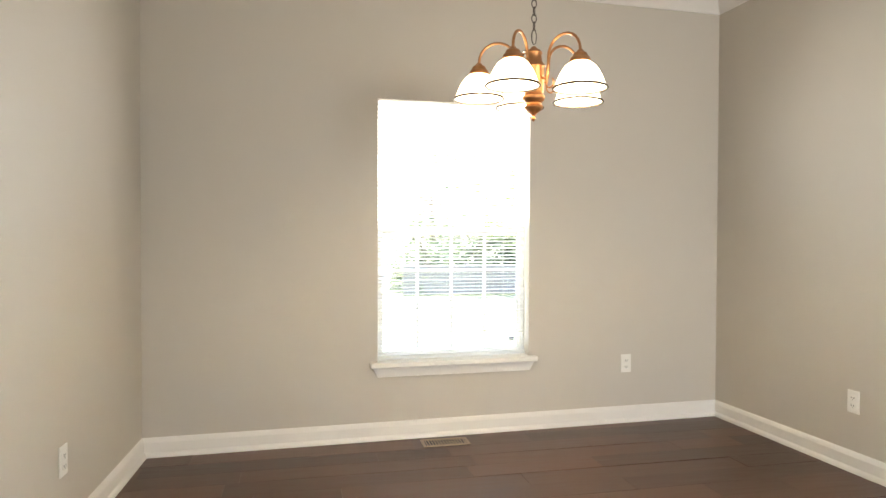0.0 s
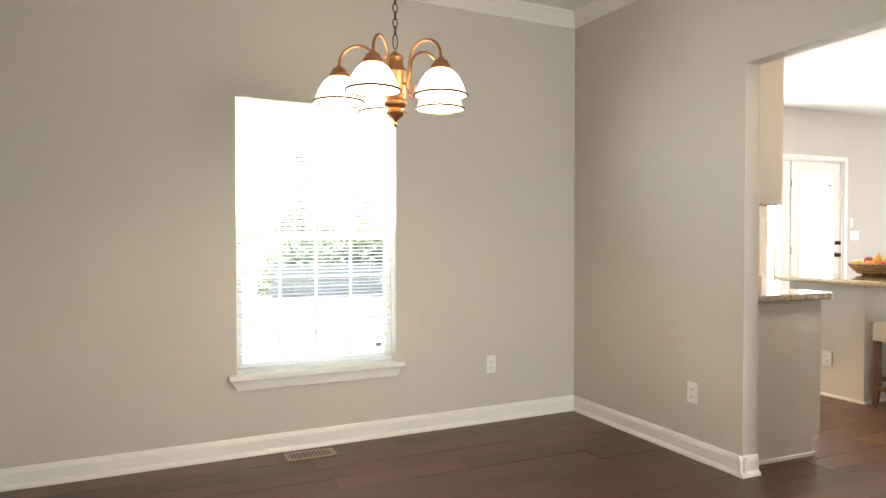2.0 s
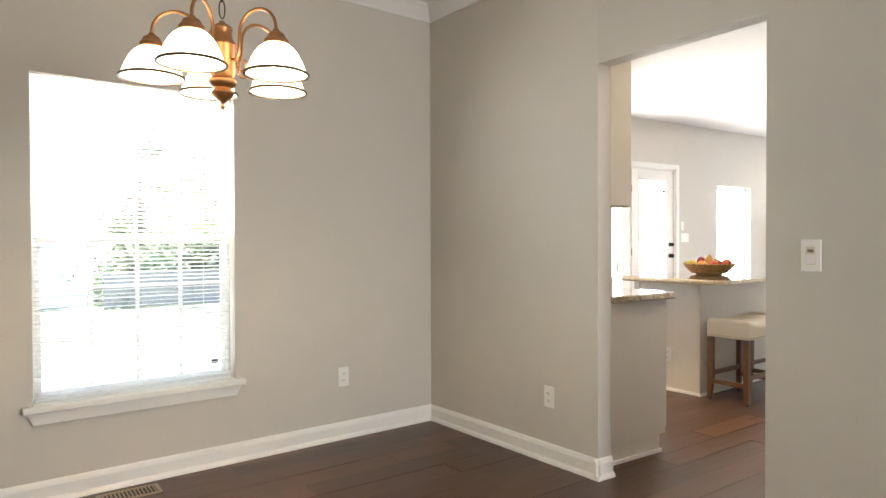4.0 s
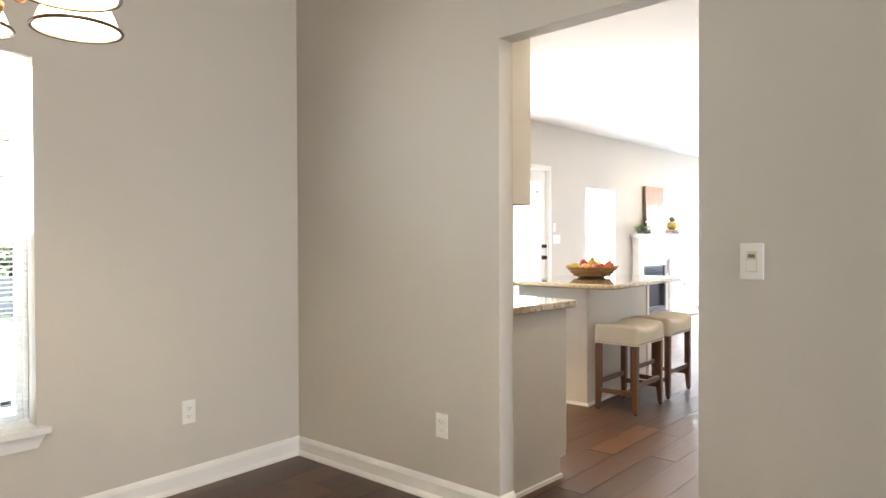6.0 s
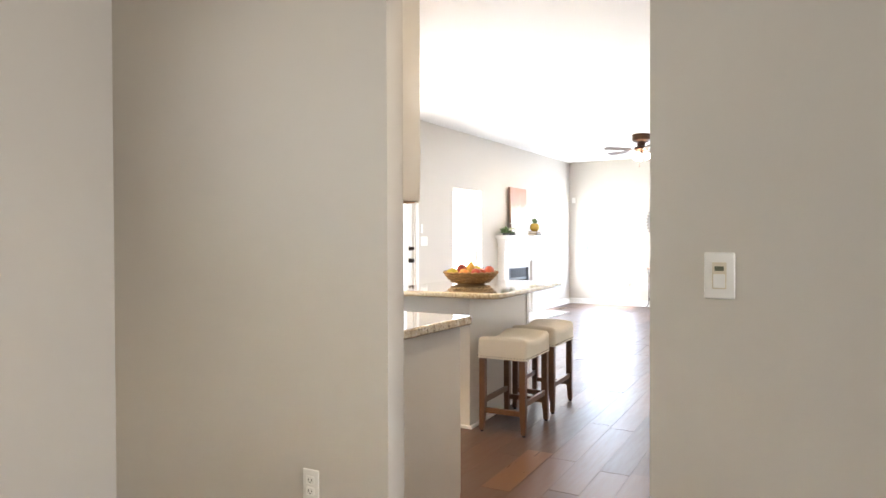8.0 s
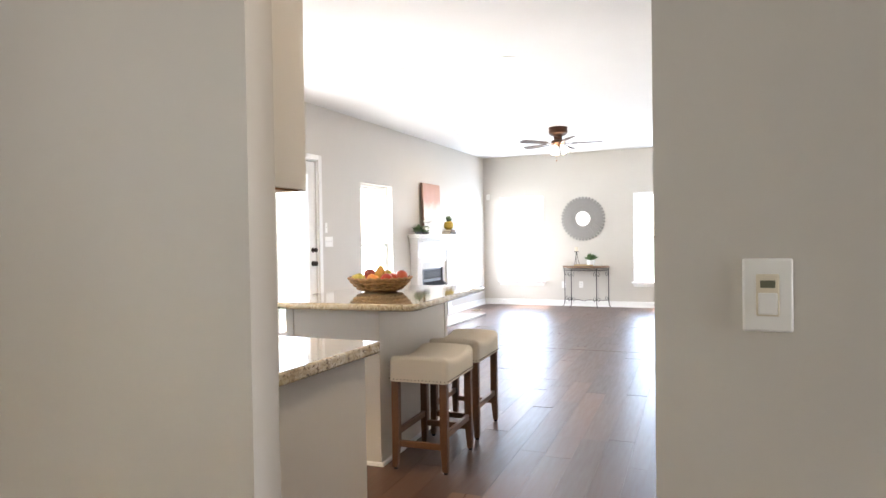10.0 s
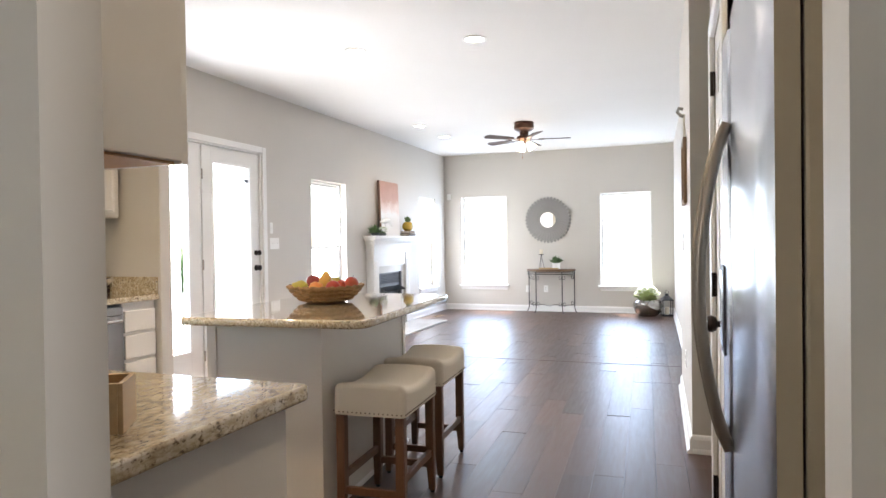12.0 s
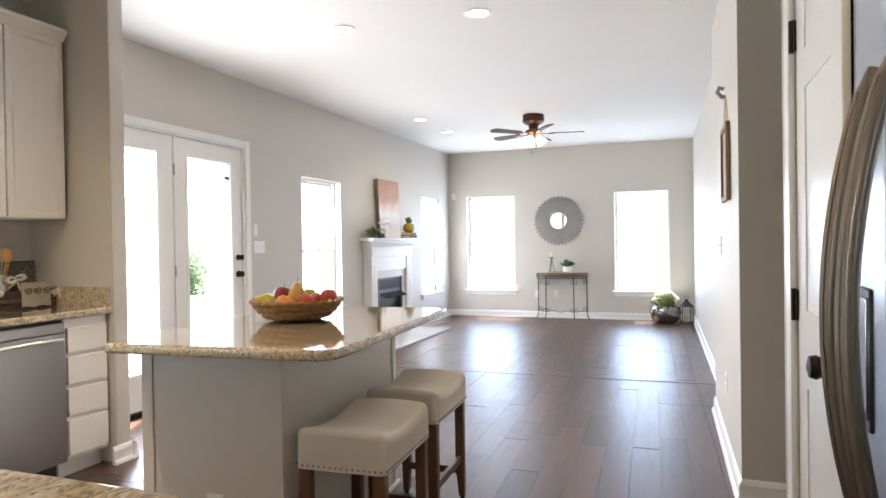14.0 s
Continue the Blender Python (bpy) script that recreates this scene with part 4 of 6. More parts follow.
RED = fruit_skin("red_apple_skin", (0.38, 0.022, 0.018), (0.48, 0.09, 0.04))
ORANGE = fruit_skin("peach_skin", (0.72, 0.22, 0.05), (0.72, 0.40, 0.10), 0.5)
YELLOW = fruit_skin("yellow_pear_skin", (0.62, 0.33, 0.05), (0.56, 0.36, 0.08))
GREEN = fruit_skin("green_pear_skin", (0.42, 0.36, 0.05), (0.50, 0.42, 0.08))
PLUM = fruit_skin("dark_red_skin", (0.20, 0.02, 0.025), (0.32, 0.05, 0.04))


def fruit(name, x, y, z, r, mat, label, pear=False, tip=(0, 0)):
    m = pose(7.03 + x, 5.72 + y, CT1 + z, tip[0], tip[1], random.uniform(0, 360))
    th = thing(name, m, label, "fruit", "fruit in the bowl")
    bm = bmesh.new()
    if pear:
        lathe(bm, [(0, -r), (r * 0.6, -r * 0.86), (r * 0.95, -r * 0.3), (r * 0.97, 0.05 * r), (r * 0.75, r * 0.6), (r * 0.45, r * 1.1), (r * 0.3, r * 1.4), (0, r * 1.5)], None, 20)
        top = r * 1.48
    else:
        lathe(bm, [(0, -r * 0.82), (r * 0.35, -r * 0.92), (r * 0.8, -r * 0.6), (r, 0), (r * 0.88, r * 0.5), (r * 0.5, r * 0.86), (r * 0.2, r * 0.88), (0, r * 0.76)], None, 20)
        top = r * 0.76
    part("flesh", bm, mat, th)
    bm = bmesh.new()
    tube(bm, [(0, 0, top - 0.004), (0.002, 0.001, top + 0.008), (0.005, 0.002, top + 0.018)], 0.0016, 6)
    part("stem", bm, DARKWOOD, th)


# the way towards the camera from the bowl is about (-0.84, -0.54), across it to the right (0.54, -0.84)
def fb(right, away):
    return 0.54 * right + 0.84 * away, -0.84 * right + 0.54 * away


for nm, r_, a_, z, r, mt, lb, pe, tp in (
    ("pear", -0.135, -0.02, 0.092, 0.036, GREEN, "green-yellow pear lying in the bowl", True, (80, 20)),
    ("apple", -0.065, 0.05, 0.112, 0.041, PLUM, "dark red apple in the bowl", False, (10, 5)),
    ("peach", -0.055, -0.085, 0.082, 0.041, ORANGE, "orange peach in the bowl", False, (20, 0)),
    ("pear", 0.0, 0.0, 0.112, 0.042, YELLOW, "golden yellow pear standing in the bowl", True, (8, -6)),
    ("pear", 0.055, 0.085, 0.098, 0.040, GREEN, "russet green pear at the back of the bowl", False, (10, 5)),
    ("peach", 0.035, -0.085, 0.082, 0.042, RED, "orange-red nectarine in the bowl", False, (20, 15)),
    ("apple", 0.085, -0.005, 0.088, 0.034, RED, "small red apple in the bowl", False, (5, 20)),
    ("apple", 0.14, -0.02, 0.100, 0.040, RED, "bright red apple at the bowl's edge", False, (-10, 10)),
    ("apple", 0.0, 0.13, 0.085, 0.038, ORANGE, "orange fruit at the back of the bowl", False, (0, 0)),
):
    x, y = fb(r_, a_)
    fruit(nm, x, y, z, r, mt, lb, pe, tp)

# ---- dining room lamp ----
RIM = plain("antique_rim_metal", (0.05, 0.032, 0.02), 0.55, 0.3)
CX, CY, CZ = 2.587, 4.547, 1.648
ch = thing("chandelier", pose(CX, CY, CZ), "copper chandelier with five lit glass shades", "chandelier")
bm = bmesh.new()
lathe(bm, [(0, 0), (0.004, 0.002), (0.009, 0.010), (0.005, 0.020), (0.009, 0.026), (0.018, 0.034), (0.034, 0.046), (0.038, 0.056), (0.030, 0.064), (0.028, 0.072), (0.040, 0.080), (0.044, 0.090), (0.044, 0.098), (0.034, 0.106), (0.040, 0.120), (0.040, 0.205), (0.044, 0.212), (0.042, 0.222), (0.034, 0.232), (0.030, 0.255), (0.034, 0.266), (0.028, 0.276), (0.014, 0.284), (0.008, 0.292), (0, 0.294)], None, 32)
part("column", bm, COPPER, ch)
bm = bmesh.new()
z = 0.300
k = 0
while z < 1.05:
    long = k == 0
    hh = 0.030 if long else 0.017
    pts = []
    for j in range(14):
        a = 2 * math.pi * j / 14
        c, s_ = 0.0095 * math.cos(a), hh * math.sin(a)
        pts.append((c, 0, z + hh + s_) if k % 2 == 0 else (0, c, z + hh + s_))
    tube(bm, pts, 0.0022, 6, True)
    z += 2 * hh - 0.005
    k += 1
part("chain", bm, BRONZE, ch, "dark linked chain")
bm = bmesh.new()
lathe(bm, [(0, H - CZ), (0.062, H - CZ), (0.062, H - CZ - 0.005), (0.05, H - CZ - 0.02), (0.015, H - CZ - 0.036), (0, H - CZ - 0.038)], None, 28)
part("canopy", bm, COPPER, ch)
for k in range(5):
    a = radians(15.5 + 72 * k)
    R = Matrix.Rotation(a, 4, "Z")
    r = 0.2155
    pts = [(0.038, 0.165), (0.058, 0.158), (0.067, 0.180), (0.0705, 0.222)]
    pts += arc(r - 0.0725, 0.240, 0.0725, 180, 0, 12)
    pts += [(r, 0.225)]
    bm = bmesh.new()
    b = bmesh.new()
    tube(b, [(x, 0, z) for x, z in pts], 0.0055, 10)
    tube(b, [(0.066, 0, 0.175)] + [(0.078 - 0.018 * math.cos(t * 0.5), 0, 0.14 - 0.02 * math.sin(t * 0.5)) for t in range(0, 9)], 0.0032, 6)
    join(bm, b, R)
    part("arm", bm, COPPER, ch)
    bm = bmesh.new()
    b = bmesh.new()
    lathe(b, [(0, 0.236), (0.010, 0.236), (0.014, 0.229), (0.025, 0.223), (0.029, 0.213), (0.032, 0.209), (0.037, 0.205), (0.039, 0.192), (0.034, 0.188), (0, 0.188)], Matrix.Translation((r, 0, 0)), 20)
    join(bm, b, R)
    part("socket_cap", bm, COPPER, ch)
    bm = bmesh.new()
    b = bmesh.new()
    lathe(b, [(0.030, 0.193), (0.037, 0.190), (0.055, 0.177), (0.069, 0.158), (0.081, 0.134), (0.090, 0.110), (0.0965, 0.0975), (0.0935, 0.0975), (0.086, 0.110), (0.077, 0.133), (0.065, 0.156), (0.052, 0.173), (0.030, 0.186)], Matrix.Translation((r, 0, 0)), 28)
    join(bm, b, R)
    sh = part("shade", bm, SHADE, ch, "lit white bell glass shade")
    bm = bmesh.new()
    b = bmesh.new()
    lathe(b, [(0, 0.108), (0.014, 0.112), (0.021, 0.127), (0.016, 0.150), (0.010, 0.180), (0, 0.186)], Matrix.Translation((r, 0, 0)), 16)
    join(bm, b, R)
    part("bulb", bm, BULB, sh, "lit bulb")
    bm = bmesh.new()
    b = bmesh.new()
    lathe(b, [(0.0945, 0.0925), (0.1010, 0.0910), (0.1030, 0.0950), (0.0990, 0.1010), (0.0955, 0.0990), (0.0945, 0.0925)], Matrix.Translation((r, 0, 0)), 40)
    join(bm, b, R)
    part("rim_band", bm, RIM, sh, "dark antique metal band round the rim")

# floor vents
def floor_vent(m, w, d):
    th = thing("floor_vent", m, "brown metal floor register flush with planks", "vent")
    bm = bmesh.new()
    box(bm, 0, 0, 0.0, w, d, 0.003)
    part("backing", bm, SLOT, th)
    fm = plain("brown_vent_metal", (0.34, 0.25, 0.17), 0.4, 0.3)
    bm = bmesh.new()
    e = 0.018
    for q in ((0, 0, e, d), (w - e, 0, w, d), (e, 0, w - e, e), (e, d - e, w - e, d)):
        box(bm, q[0], q[1], 0.0, q[2], q[3], 0.007, 0.002)
    part("frame", bm, fm, th)
    n = int((w - 2 * e) / 0.0165)
    for j in range(n):
        bm = bmesh.new()
        x = e + (w - 2 * e) * (j + 0.5) / n
        box(bm, x - 0.0032, e, 0.001, x + 0.0032, d - e, 0.006)
        part("slat", bm, fm, th)


floor_vent(pose(2.333, 5.705, 0.0, 0, 0, 2), 0.275, 0.13)
floor_vent(pose(13.75, 7.52, 0.0), 0.29, 0.125)

# ---- living room ----
# fireplace
FPX0, FPX1, FPY = 11.77, 13.03, 7.71
fp = thing("fireplace", pose(FPX0, LN, 0), "white wooden fireplace surround with dentil mantel", "fireplace")
w = FPX1 - FPX0
dep = LN - FPY
for x in (0.0, w - 0.16):
    bm = bmesh.new()
    box(bm, x, -dep, 0.03, x + 0.16, -0.001, 1.08, 0.004)
    box(bm, x - 0.012, -dep - 0.012, 0.03, x + 0.172, -0.001, 0.17, 0.006)
    for j in range(3):
        box(bm, x + 0.022 + j * 0.043, -dep - 0.006, 0.22, x + 0.050 + j * 0.043, -dep + 0.002, 0.98, 0.003)
    part("pilaster", bm, TRIM, fp)
bm = bmesh.new()
box(bm, 0.16, -dep + 0.012, 0.90, w - 0.16, -0.001, 1.08, 0.003)
box(bm, -0.01, -dep - 0.014, 1.08, w + 0.01, -0.001, 1.205, 0.004)
part("frieze", bm, TRIM, fp)
bm = bmesh.new()
nd = 26
box(bm, -0.015, -0.040, 1.212, 0.015, -0.012, 1.244)
dent = part("dentil", bm, TRIM, fp)
for j in range(nd):
    ob = dent if j == 0 else new("dentil", dent.data)
    ob.parent = fp
    ob.location = (w * (j + 0.5) / nd, -dep, 0)
bm = bmesh.new()
box(bm, -0.03, -dep - 0.028, 1.205, w + 0.03, -0.001, 1.25, 0.003)
box(bm, -0.055, -dep - 0.05, 1.25, w + 0.055, -0.001, 1.285, 0.010, 3)
box(bm, -0.09, -dep - 0.08, 1.285, w + 0.09, -0.001, 1.325, 0.006)
part("mantel_shelf", bm, TRIM, fp)
bm = bmesh.new()
for q in ((0.16, 0.03, 0.24, 0.90), (w - 0.24, 0.03, w - 0.16, 0.90), (0.24, 0.80, w - 0.24, 0.90)):
    box(bm, q[0] + 0.001, -dep + 0.04, q[1], q[2] - 0.001, -0.002, q[3] - 0.001, 0.002)
part("tile_surround", bm, MARBLE, fp, "pale marble tiles round the firebox")
bm = bmesh.new()
box(bm, 0.241, -0.03, 0.03, w - 0.241, -0.002, 0.799)
part("firebox_back", bm, BLACK, fp)
bm = bmesh.new()
for q in ((0.241, 0.03, 0.285, 0.798), (w - 0.285, 0.03, w - 0.241, 0.798), (0.285, 0.03, w - 0.285, 0.12)):
    box(bm, q[0], -dep + 0.035, q[1], q[2], -0.03, q[3], 0.002)
box(bm, 0.285, -dep + 0.055, 0.60, w - 0.285, -0.03, 0.798, 0.002)
ins = part("firebox_insert", bm, GREYMETAL, fp, "grey metal gas insert with louvres")
for j in range(6):
    bm = bmesh.new()
    b = bmesh.new()
    box(b, 0.30, -0.008, -0.004, w - 0.30, 0.008, 0.004)
    join(bm, b, Matrix.Translation((0, -dep + 0.048, 0.655 + j * 0.023)) @ Matrix.Rotation(radians(30), 4, "X"))
    part("louvre", bm, BLACK, ins)
bm = bmesh.new()
b = bmesh.new()
vs = [b.verts.new(v) for v in ((0.29, -dep + 0.05, 0.60), (w - 0.29, -dep + 0.05, 0.60), (w - 0.29, -dep - 0.06, 0.54), (0.29, -dep - 0.06, 0.54))]
b.faces.new(vs)
bmesh.ops.solidify(b, geom=b.faces[:], thickness=0.012)
join(bm, b)
part("hood", bm, BLACK, ins, "black metal hood")
bm = bmesh.new()
box(bm, -0.42, -0.62, 0.002, w + 0.25, -0.001, 0.024, 0.004)
part("hearth", bm, MARBLE, fp, "pale stone hearth slab")

# things on the mantel
MZ = 1.326
pt = thing("painting", pose(12.10, 7.775, MZ, -2, 0, 0), "unframed canvas in rust red, pink and white", "painting")
m_, nt_, p_ = material("abstract_canvas")
n_, _ = noise_tex(nt_, 5, 6)
gr = nt_.nodes.new("ShaderNodeTexCoord")
sep = nt_.nodes.new("ShaderNodeSeparateXYZ")
nt_.links.new(gr.outputs["Object"], sep.inputs[0])
ad = nt_.nodes.new("ShaderNodeMath")
ad.operation = "MULTIPLY_ADD"
ad.inputs[1].default_value = 0.45
nt_.links.new(n_.outputs[0], ad.inputs[0])
nt_.links.new(sep.outputs[2], ad.inputs[2])
nt_.links.new(ramp(nt_, ad.outputs[0], [(0.50, (0.76, 0.73, 0.70)), (0.62, (0.68, 0.54, 0.48)), (0.76, (0.52, 0.30, 0.23)), (1.0, (0.42, 0.23, 0.17))]), p_.inputs["Base Color"])
bm = bmesh.new()
box(bm, 0, -0.035, 0, 0.64, 0, 0.775, 0.003)
part("canvas", bm, m_, pt)
bm = bmesh.new()
box(bm, -0.0015, -0.034, 0.001, 0.0015, -0.001, 0.774)
part("canvas_edge", bm, plain("raw_brown_edge", (0.25, 0.15, 0.10), 0.8), pt, "brown canvas edge")


def pot_plant(m, label, pot_prof, pot_mat, n, leaf_len, up=0.6, leaf_mat=None, name="potted_plant", flowers=0):
    th = thing(name, m, label, "plant")
    bm = bmesh.new()
    lathe(bm, pot_prof, None, 24)
    part("pot", bm, pot_mat, th)
    topz = max(z for _, z in pot_prof)
    rad = [r for r, z in pot_prof if z == topz][0]
    bm = bmesh.new()
    lathe(bm, [(0, topz - 0.012), (rad * 0.93, topz - 0.012)], None, 16)
    part("soil", bm, DARKWOOD, th)
    bm = bmesh.new()
    for k in range(n):
        a, e = random.uniform(0, 2 * math.pi), random.uniform(0.15, 1.35) * up
        d = Vector((math.cos(a) * math.sin(e), math.sin(a) * math.sin(e), math.cos(e)))
        base = Vector((math.cos(a) * rad * 0.5 * random.random(), math.sin(a) * rad * 0.5 * random.random(), topz - 0.015))
        L = leaf_len * random.uniform(0.6, 1.1)
        s_ = d.cross(Vector((0, 0, 1))).normalized() * L * random.uniform(0.13, 0.2)
        t_ = base + d * L + Vector((0, 0, -0.2 * L * math.sin(e)))
        mid = base + d * L * 0.55 + Vector((0, 0, 0.05 * L))
        b0, v1, v2, v3 = (bm.verts.new(q) for q in (base, mid - s_, t_, mid + s_))
        bm.faces.new((b0, v1, v2, v3))
    part("leaves", bm, leaf_mat or LEAF, th)
    if flowers:
        bm = bmesh.new()
        for k in range(flowers):
            a, e = random.uniform(0, 2 * math.pi), random.uniform(0.2, 1.2)
            c = Vector((math.cos(a) * math.sin(e), math.sin(a) * math.sin(e), math.cos(e))) * leaf_len * 0.9 + Vector((0, 0, topz))
            for j in range(6):
                b2 = 2 * math.pi * j / 6
                q = Vector((math.cos(b2), math.sin(b2), 0.4))
                s2 = Vector((-math.sin(b2), math.cos(b2), 0)) * 0.012
                bm.faces.new([bm.verts.new(x) for x in (c, c + q * 0.02 - s2, c + q * 0.042, c + q * 0.02 + s2)])
        part("flowers", bm, plain("pale_petals", (0.80, 0.84, 0.66), 0.7), th, "pale yellow-white blossoms")
    return th


pot_plant(pose(11.80, 7.70, MZ), "low dark green succulent in a small grey pot", [(0, 0), (0.05, 0), (0.06, 0.04), (0.055, 0.04), (0, 0.035)], GREYMETAL, 46, 0.14, 1.0)
pot_plant(pose(12.00, 7.685, MZ), "cluster of pale cream blooms in a low pot", [(0, 0), (0.05, 0), (0.06, 0.03), (0.055, 0.03), (0, 0.025)], GREYMETAL, 20, 0.09, 1.0, flowers=22)
pot_plant(pose(12.90, 7.685, MZ + 0.075), "spiky plant in a mustard yellow round pot on books", [(0, 0), (0.04, 0), (0.075, 0.03), (0.082, 0.07), (0.07, 0.115), (0.05, 0.13), (0.045, 0.13), (0.04, 0.12), (0, 0.12)], plain("mustard_glaze", (0.50, 0.34, 0.05), 0.25), 30, 0.11, 0.5)
for k, (dz, c, wd) in enumerate(((0.0, (0.13, 0.11, 0.09), 0.25), (0.038, (0.20, 0.13, 0.07), 0.23))):
    bk = thing("book", pose(12.90, 7.685, MZ + dz, 0, 0, 180 + 6 * k), "closed brown hardback book lying on the mantel", "book", "books on the mantel")
    bm = bmesh.new()
    box(bm, -wd / 2, -0.075, 0, wd / 2, 0.075, 0.004, 0.001)
    box(bm, -wd / 2, -0.075, 0.032, wd / 2, 0.075, 0.036, 0.001)
    box(bm, -wd / 2, 0.071, 0.004, wd / 2, 0.075, 0.032)
    part("cover", bm, plain("book_cloth", c, 0.8), bk)
    bm = bmesh.new()
    box(bm, -wd / 2 + 0.004, -0.07, 0.004, wd / 2 - 0.004, 0.0705, 0.032)
    part("pages", bm, CREAM, bk, "cream page edges")
fm_ = thing("picture_frame", pose(13.03, 7.755, MZ, -8, 0, 8), "small dark picture frame leaning on the wall", "frame")
bm = bmesh.new()
for q in ((-0.05, 0, -0.04, 0.17), (0.04, 0, 0.05, 0.17), (-0.04, 0, 0.04, 0.012), (-0.04, 0.158, 0.04, 0.17)):
    box(bm, q[0], -0.012, q[1], q[2], 0, q[3], 0.002)
part("frame", bm, BLACK, fm_)
bm = bmesh.new()
box(bm, -0.04, -0.006, 0.012, 0.04, -0.002, 0.158)
part("picture", bm, plain("dark_print", (0.08, 0.07, 0.06), 0.5), fm_)
# pale gull with one wing raised, on a thin stand
bd = bmesh.new()
lathe(bd, [(0, -0.26), (0.010, -0.22), (0.030, -0.10), (0.042, 0.02), (0.034, 0.11), (0.024, 0.15), (0.026, 0.18), (0.014, 0.205), (0.004, 0.245), (0, 0.25)], pose(12.03, 7.655, MZ + 0.205, 0, 84, 8), 16)
b = bmesh.new()
vs = [b.verts.new(v) for v in ((11.98, 7.64, MZ + 0.225), (12.10, 7.64, MZ + 0.235), (12.30, 7.66, MZ + 0.13), (12.26, 7.66, MZ + 0.12))]
b.faces.new(vs)
bmesh.ops.solidify(b, geom=b.faces[:], thickness=0.012)
join(bd, b)
tube(bd, [(12.03, 7.655, MZ), (12.03, 7.655, MZ + 0.19)], 0.004, 6)
lathe(bd, [(0, 0), (0.04, 0), (0.04, 0.012), (0, 0.013)], Matrix.Translation((12.03, 7.655, MZ)), 16)
tagged(mesh_object("bird_figurine", bd, plain("pale_driftwood", (0.74, 0.72, 0.68), 0.7)), "white painted seabird figurine on a thin stand", "figurine")

# sunburst mirror
MC = pose(FX, 5.935, 1.577, 0, 0, -90)
mi = thing("sunburst_mirror", MC, "round mirror with a wide grey feathered frame", "mirror")
GREYWOOD = plain("grey_washed_wood", (0.30, 0.285, 0.27), 0.6, 0, 0.15, 12)
for ring, (r0, r1, n, off, y) in enumerate(((0.15, 0.405, 40, 0, -0.010), (0.15, 0.36, 40, 0.5, -0.020))):
    me = None
    for k in range(n):
        if me is None:
            bm = bmesh.new()
            b = bmesh.new()
            L = r1 - r0
            outline = [(0, -0.012), (L * 0.6, -0.026), (L * 0.9, -0.022), (L, 0.0), (L * 0.9, 0.022), (L * 0.6, 0.026), (0, 0.012)]
            f = b.faces.new([b.verts.new((r0 + x, 0, s_)) for x, s_ in outline])
            ex = bmesh.ops.extrude_face_region(b, geom=[f])
            bmesh.ops.translate(b, verts=[v for v in ex["geom"] if isinstance(v, bmesh.types.BMVert)], vec=(0, -0.008, 0))
            bmesh.ops.recalc_face_normals(b, faces=b.faces)
            bmesh.ops.rotate(b, verts=b.verts, matrix=Matrix.Rotation(radians(14), 3, "X"))
            join(bm, b)
            me = bpy.data.meshes.new("petal")
            bm.to_mesh(me)
            bm.free()
            me.materials.append(GREYWOOD)
        ob = new("petal", me)
        ob.parent = mi
        ob.matrix_local = Matrix.Translation((0, y, 0)) @ Matrix.Rotation(2 * math.pi * (k + off) / n, 4, "Y")
bm = bmesh.new()
lathe(bm, [(0.133, 0.0), (0.165, 0.0), (0.165, 0.036), (0.133, 0.036), (0.133, 0.0)], Matrix.Rotation(radians(90), 4, "X"), 40)
part("inner_ring", bm, GREYWOOD, mi)
bm = bmesh.new()
lathe(bm, [(0, 0.02), (0, 0.030), (0.134, 0.030), (0.134, 0.02), (0, 0.02)], Matrix.Rotation(radians(90), 4, "X"), 40)
part("mirror_glass", bm, MIRROR, mi, "silver mirror glass")

# console table
ct = thing("console_table", pose(FX - 0.035, 5.88, 0, 0, 0, -90), "narrow console table, wood top on scrolled black iron legs", "table")
bm = bmesh.new()
hw = 0.41
outline = [(-hw, 0.0), (-hw, -0.12), (-hw * 0.72, -0.24), (-hw * 0.3, -0.29), (hw * 0.3, -0.29), (hw * 0.72, -0.24), (hw, -0.12), (hw, 0.0)]
rounded_slab(bm, outline, 0.70, 0.735, [0.004, 0.06, 0.08, 0.1, 0.1, 0.08, 0.06, 0.004], 0.004)
part("tabletop", bm, wood("table_top_wood", (0.13, 0.07, 0.035), (0.27, 0.16, 0.085), 9, (1, 9, 9), 0.45), ct)
bm = bmesh.new()
for zz in (0.69, 0.655):
    tube(bm, [(x * 0.97, y * 0.95, zz) for x, y in outline], 0.006, 6)
part("apron_rail", bm, BLACK, ct)
for x, y in ((-hw + 0.02, -0.02), (hw - 0.02, -0.02), (-0.22, -0.26), (0.22, -0.26)):
    bm = bmesh.new()
    tube(bm, [(x, y, 0.695), (x, y, 0.10), (x * 1.02, y - 0.006, 0.05), (x * 1.07, y - 0.02, 0.012), (x * 1.10, y - 0.03, 0.008)], 0.0075, 8)
    leg = part("leg", bm, BLACK, ct)
    for sgn in (-1, 1):
        if abs(x + sgn * 0.06) > hw:
            continue
        bm = bmesh.new()
        tube(bm, [(x + sgn * (0.012 + 0.03 * (1 - math.cos(t / 10 * 4.6)) * (1 - t / 18)), y, 0.60 - 0.05 * math.sin(t / 10 * 4.6) * (1 - t / 18)) for t in range(11)], 0.004, 6)
        part("scroll", bm, BLACK, leg)
        bm = bmesh.new()
        tube(bm, [(x + sgn * (0.012 + 0.035 * (1 - math.cos(t / 10 * 4.6)) * (1 - t / 18)), y, 0.14 + 0.05 * math.sin(t / 10 * 4.6) * (1 - t / 18)) for t in range(11)], 0.004, 6)
        part("scroll", bm, BLACK, leg)
bm = bmesh.new()
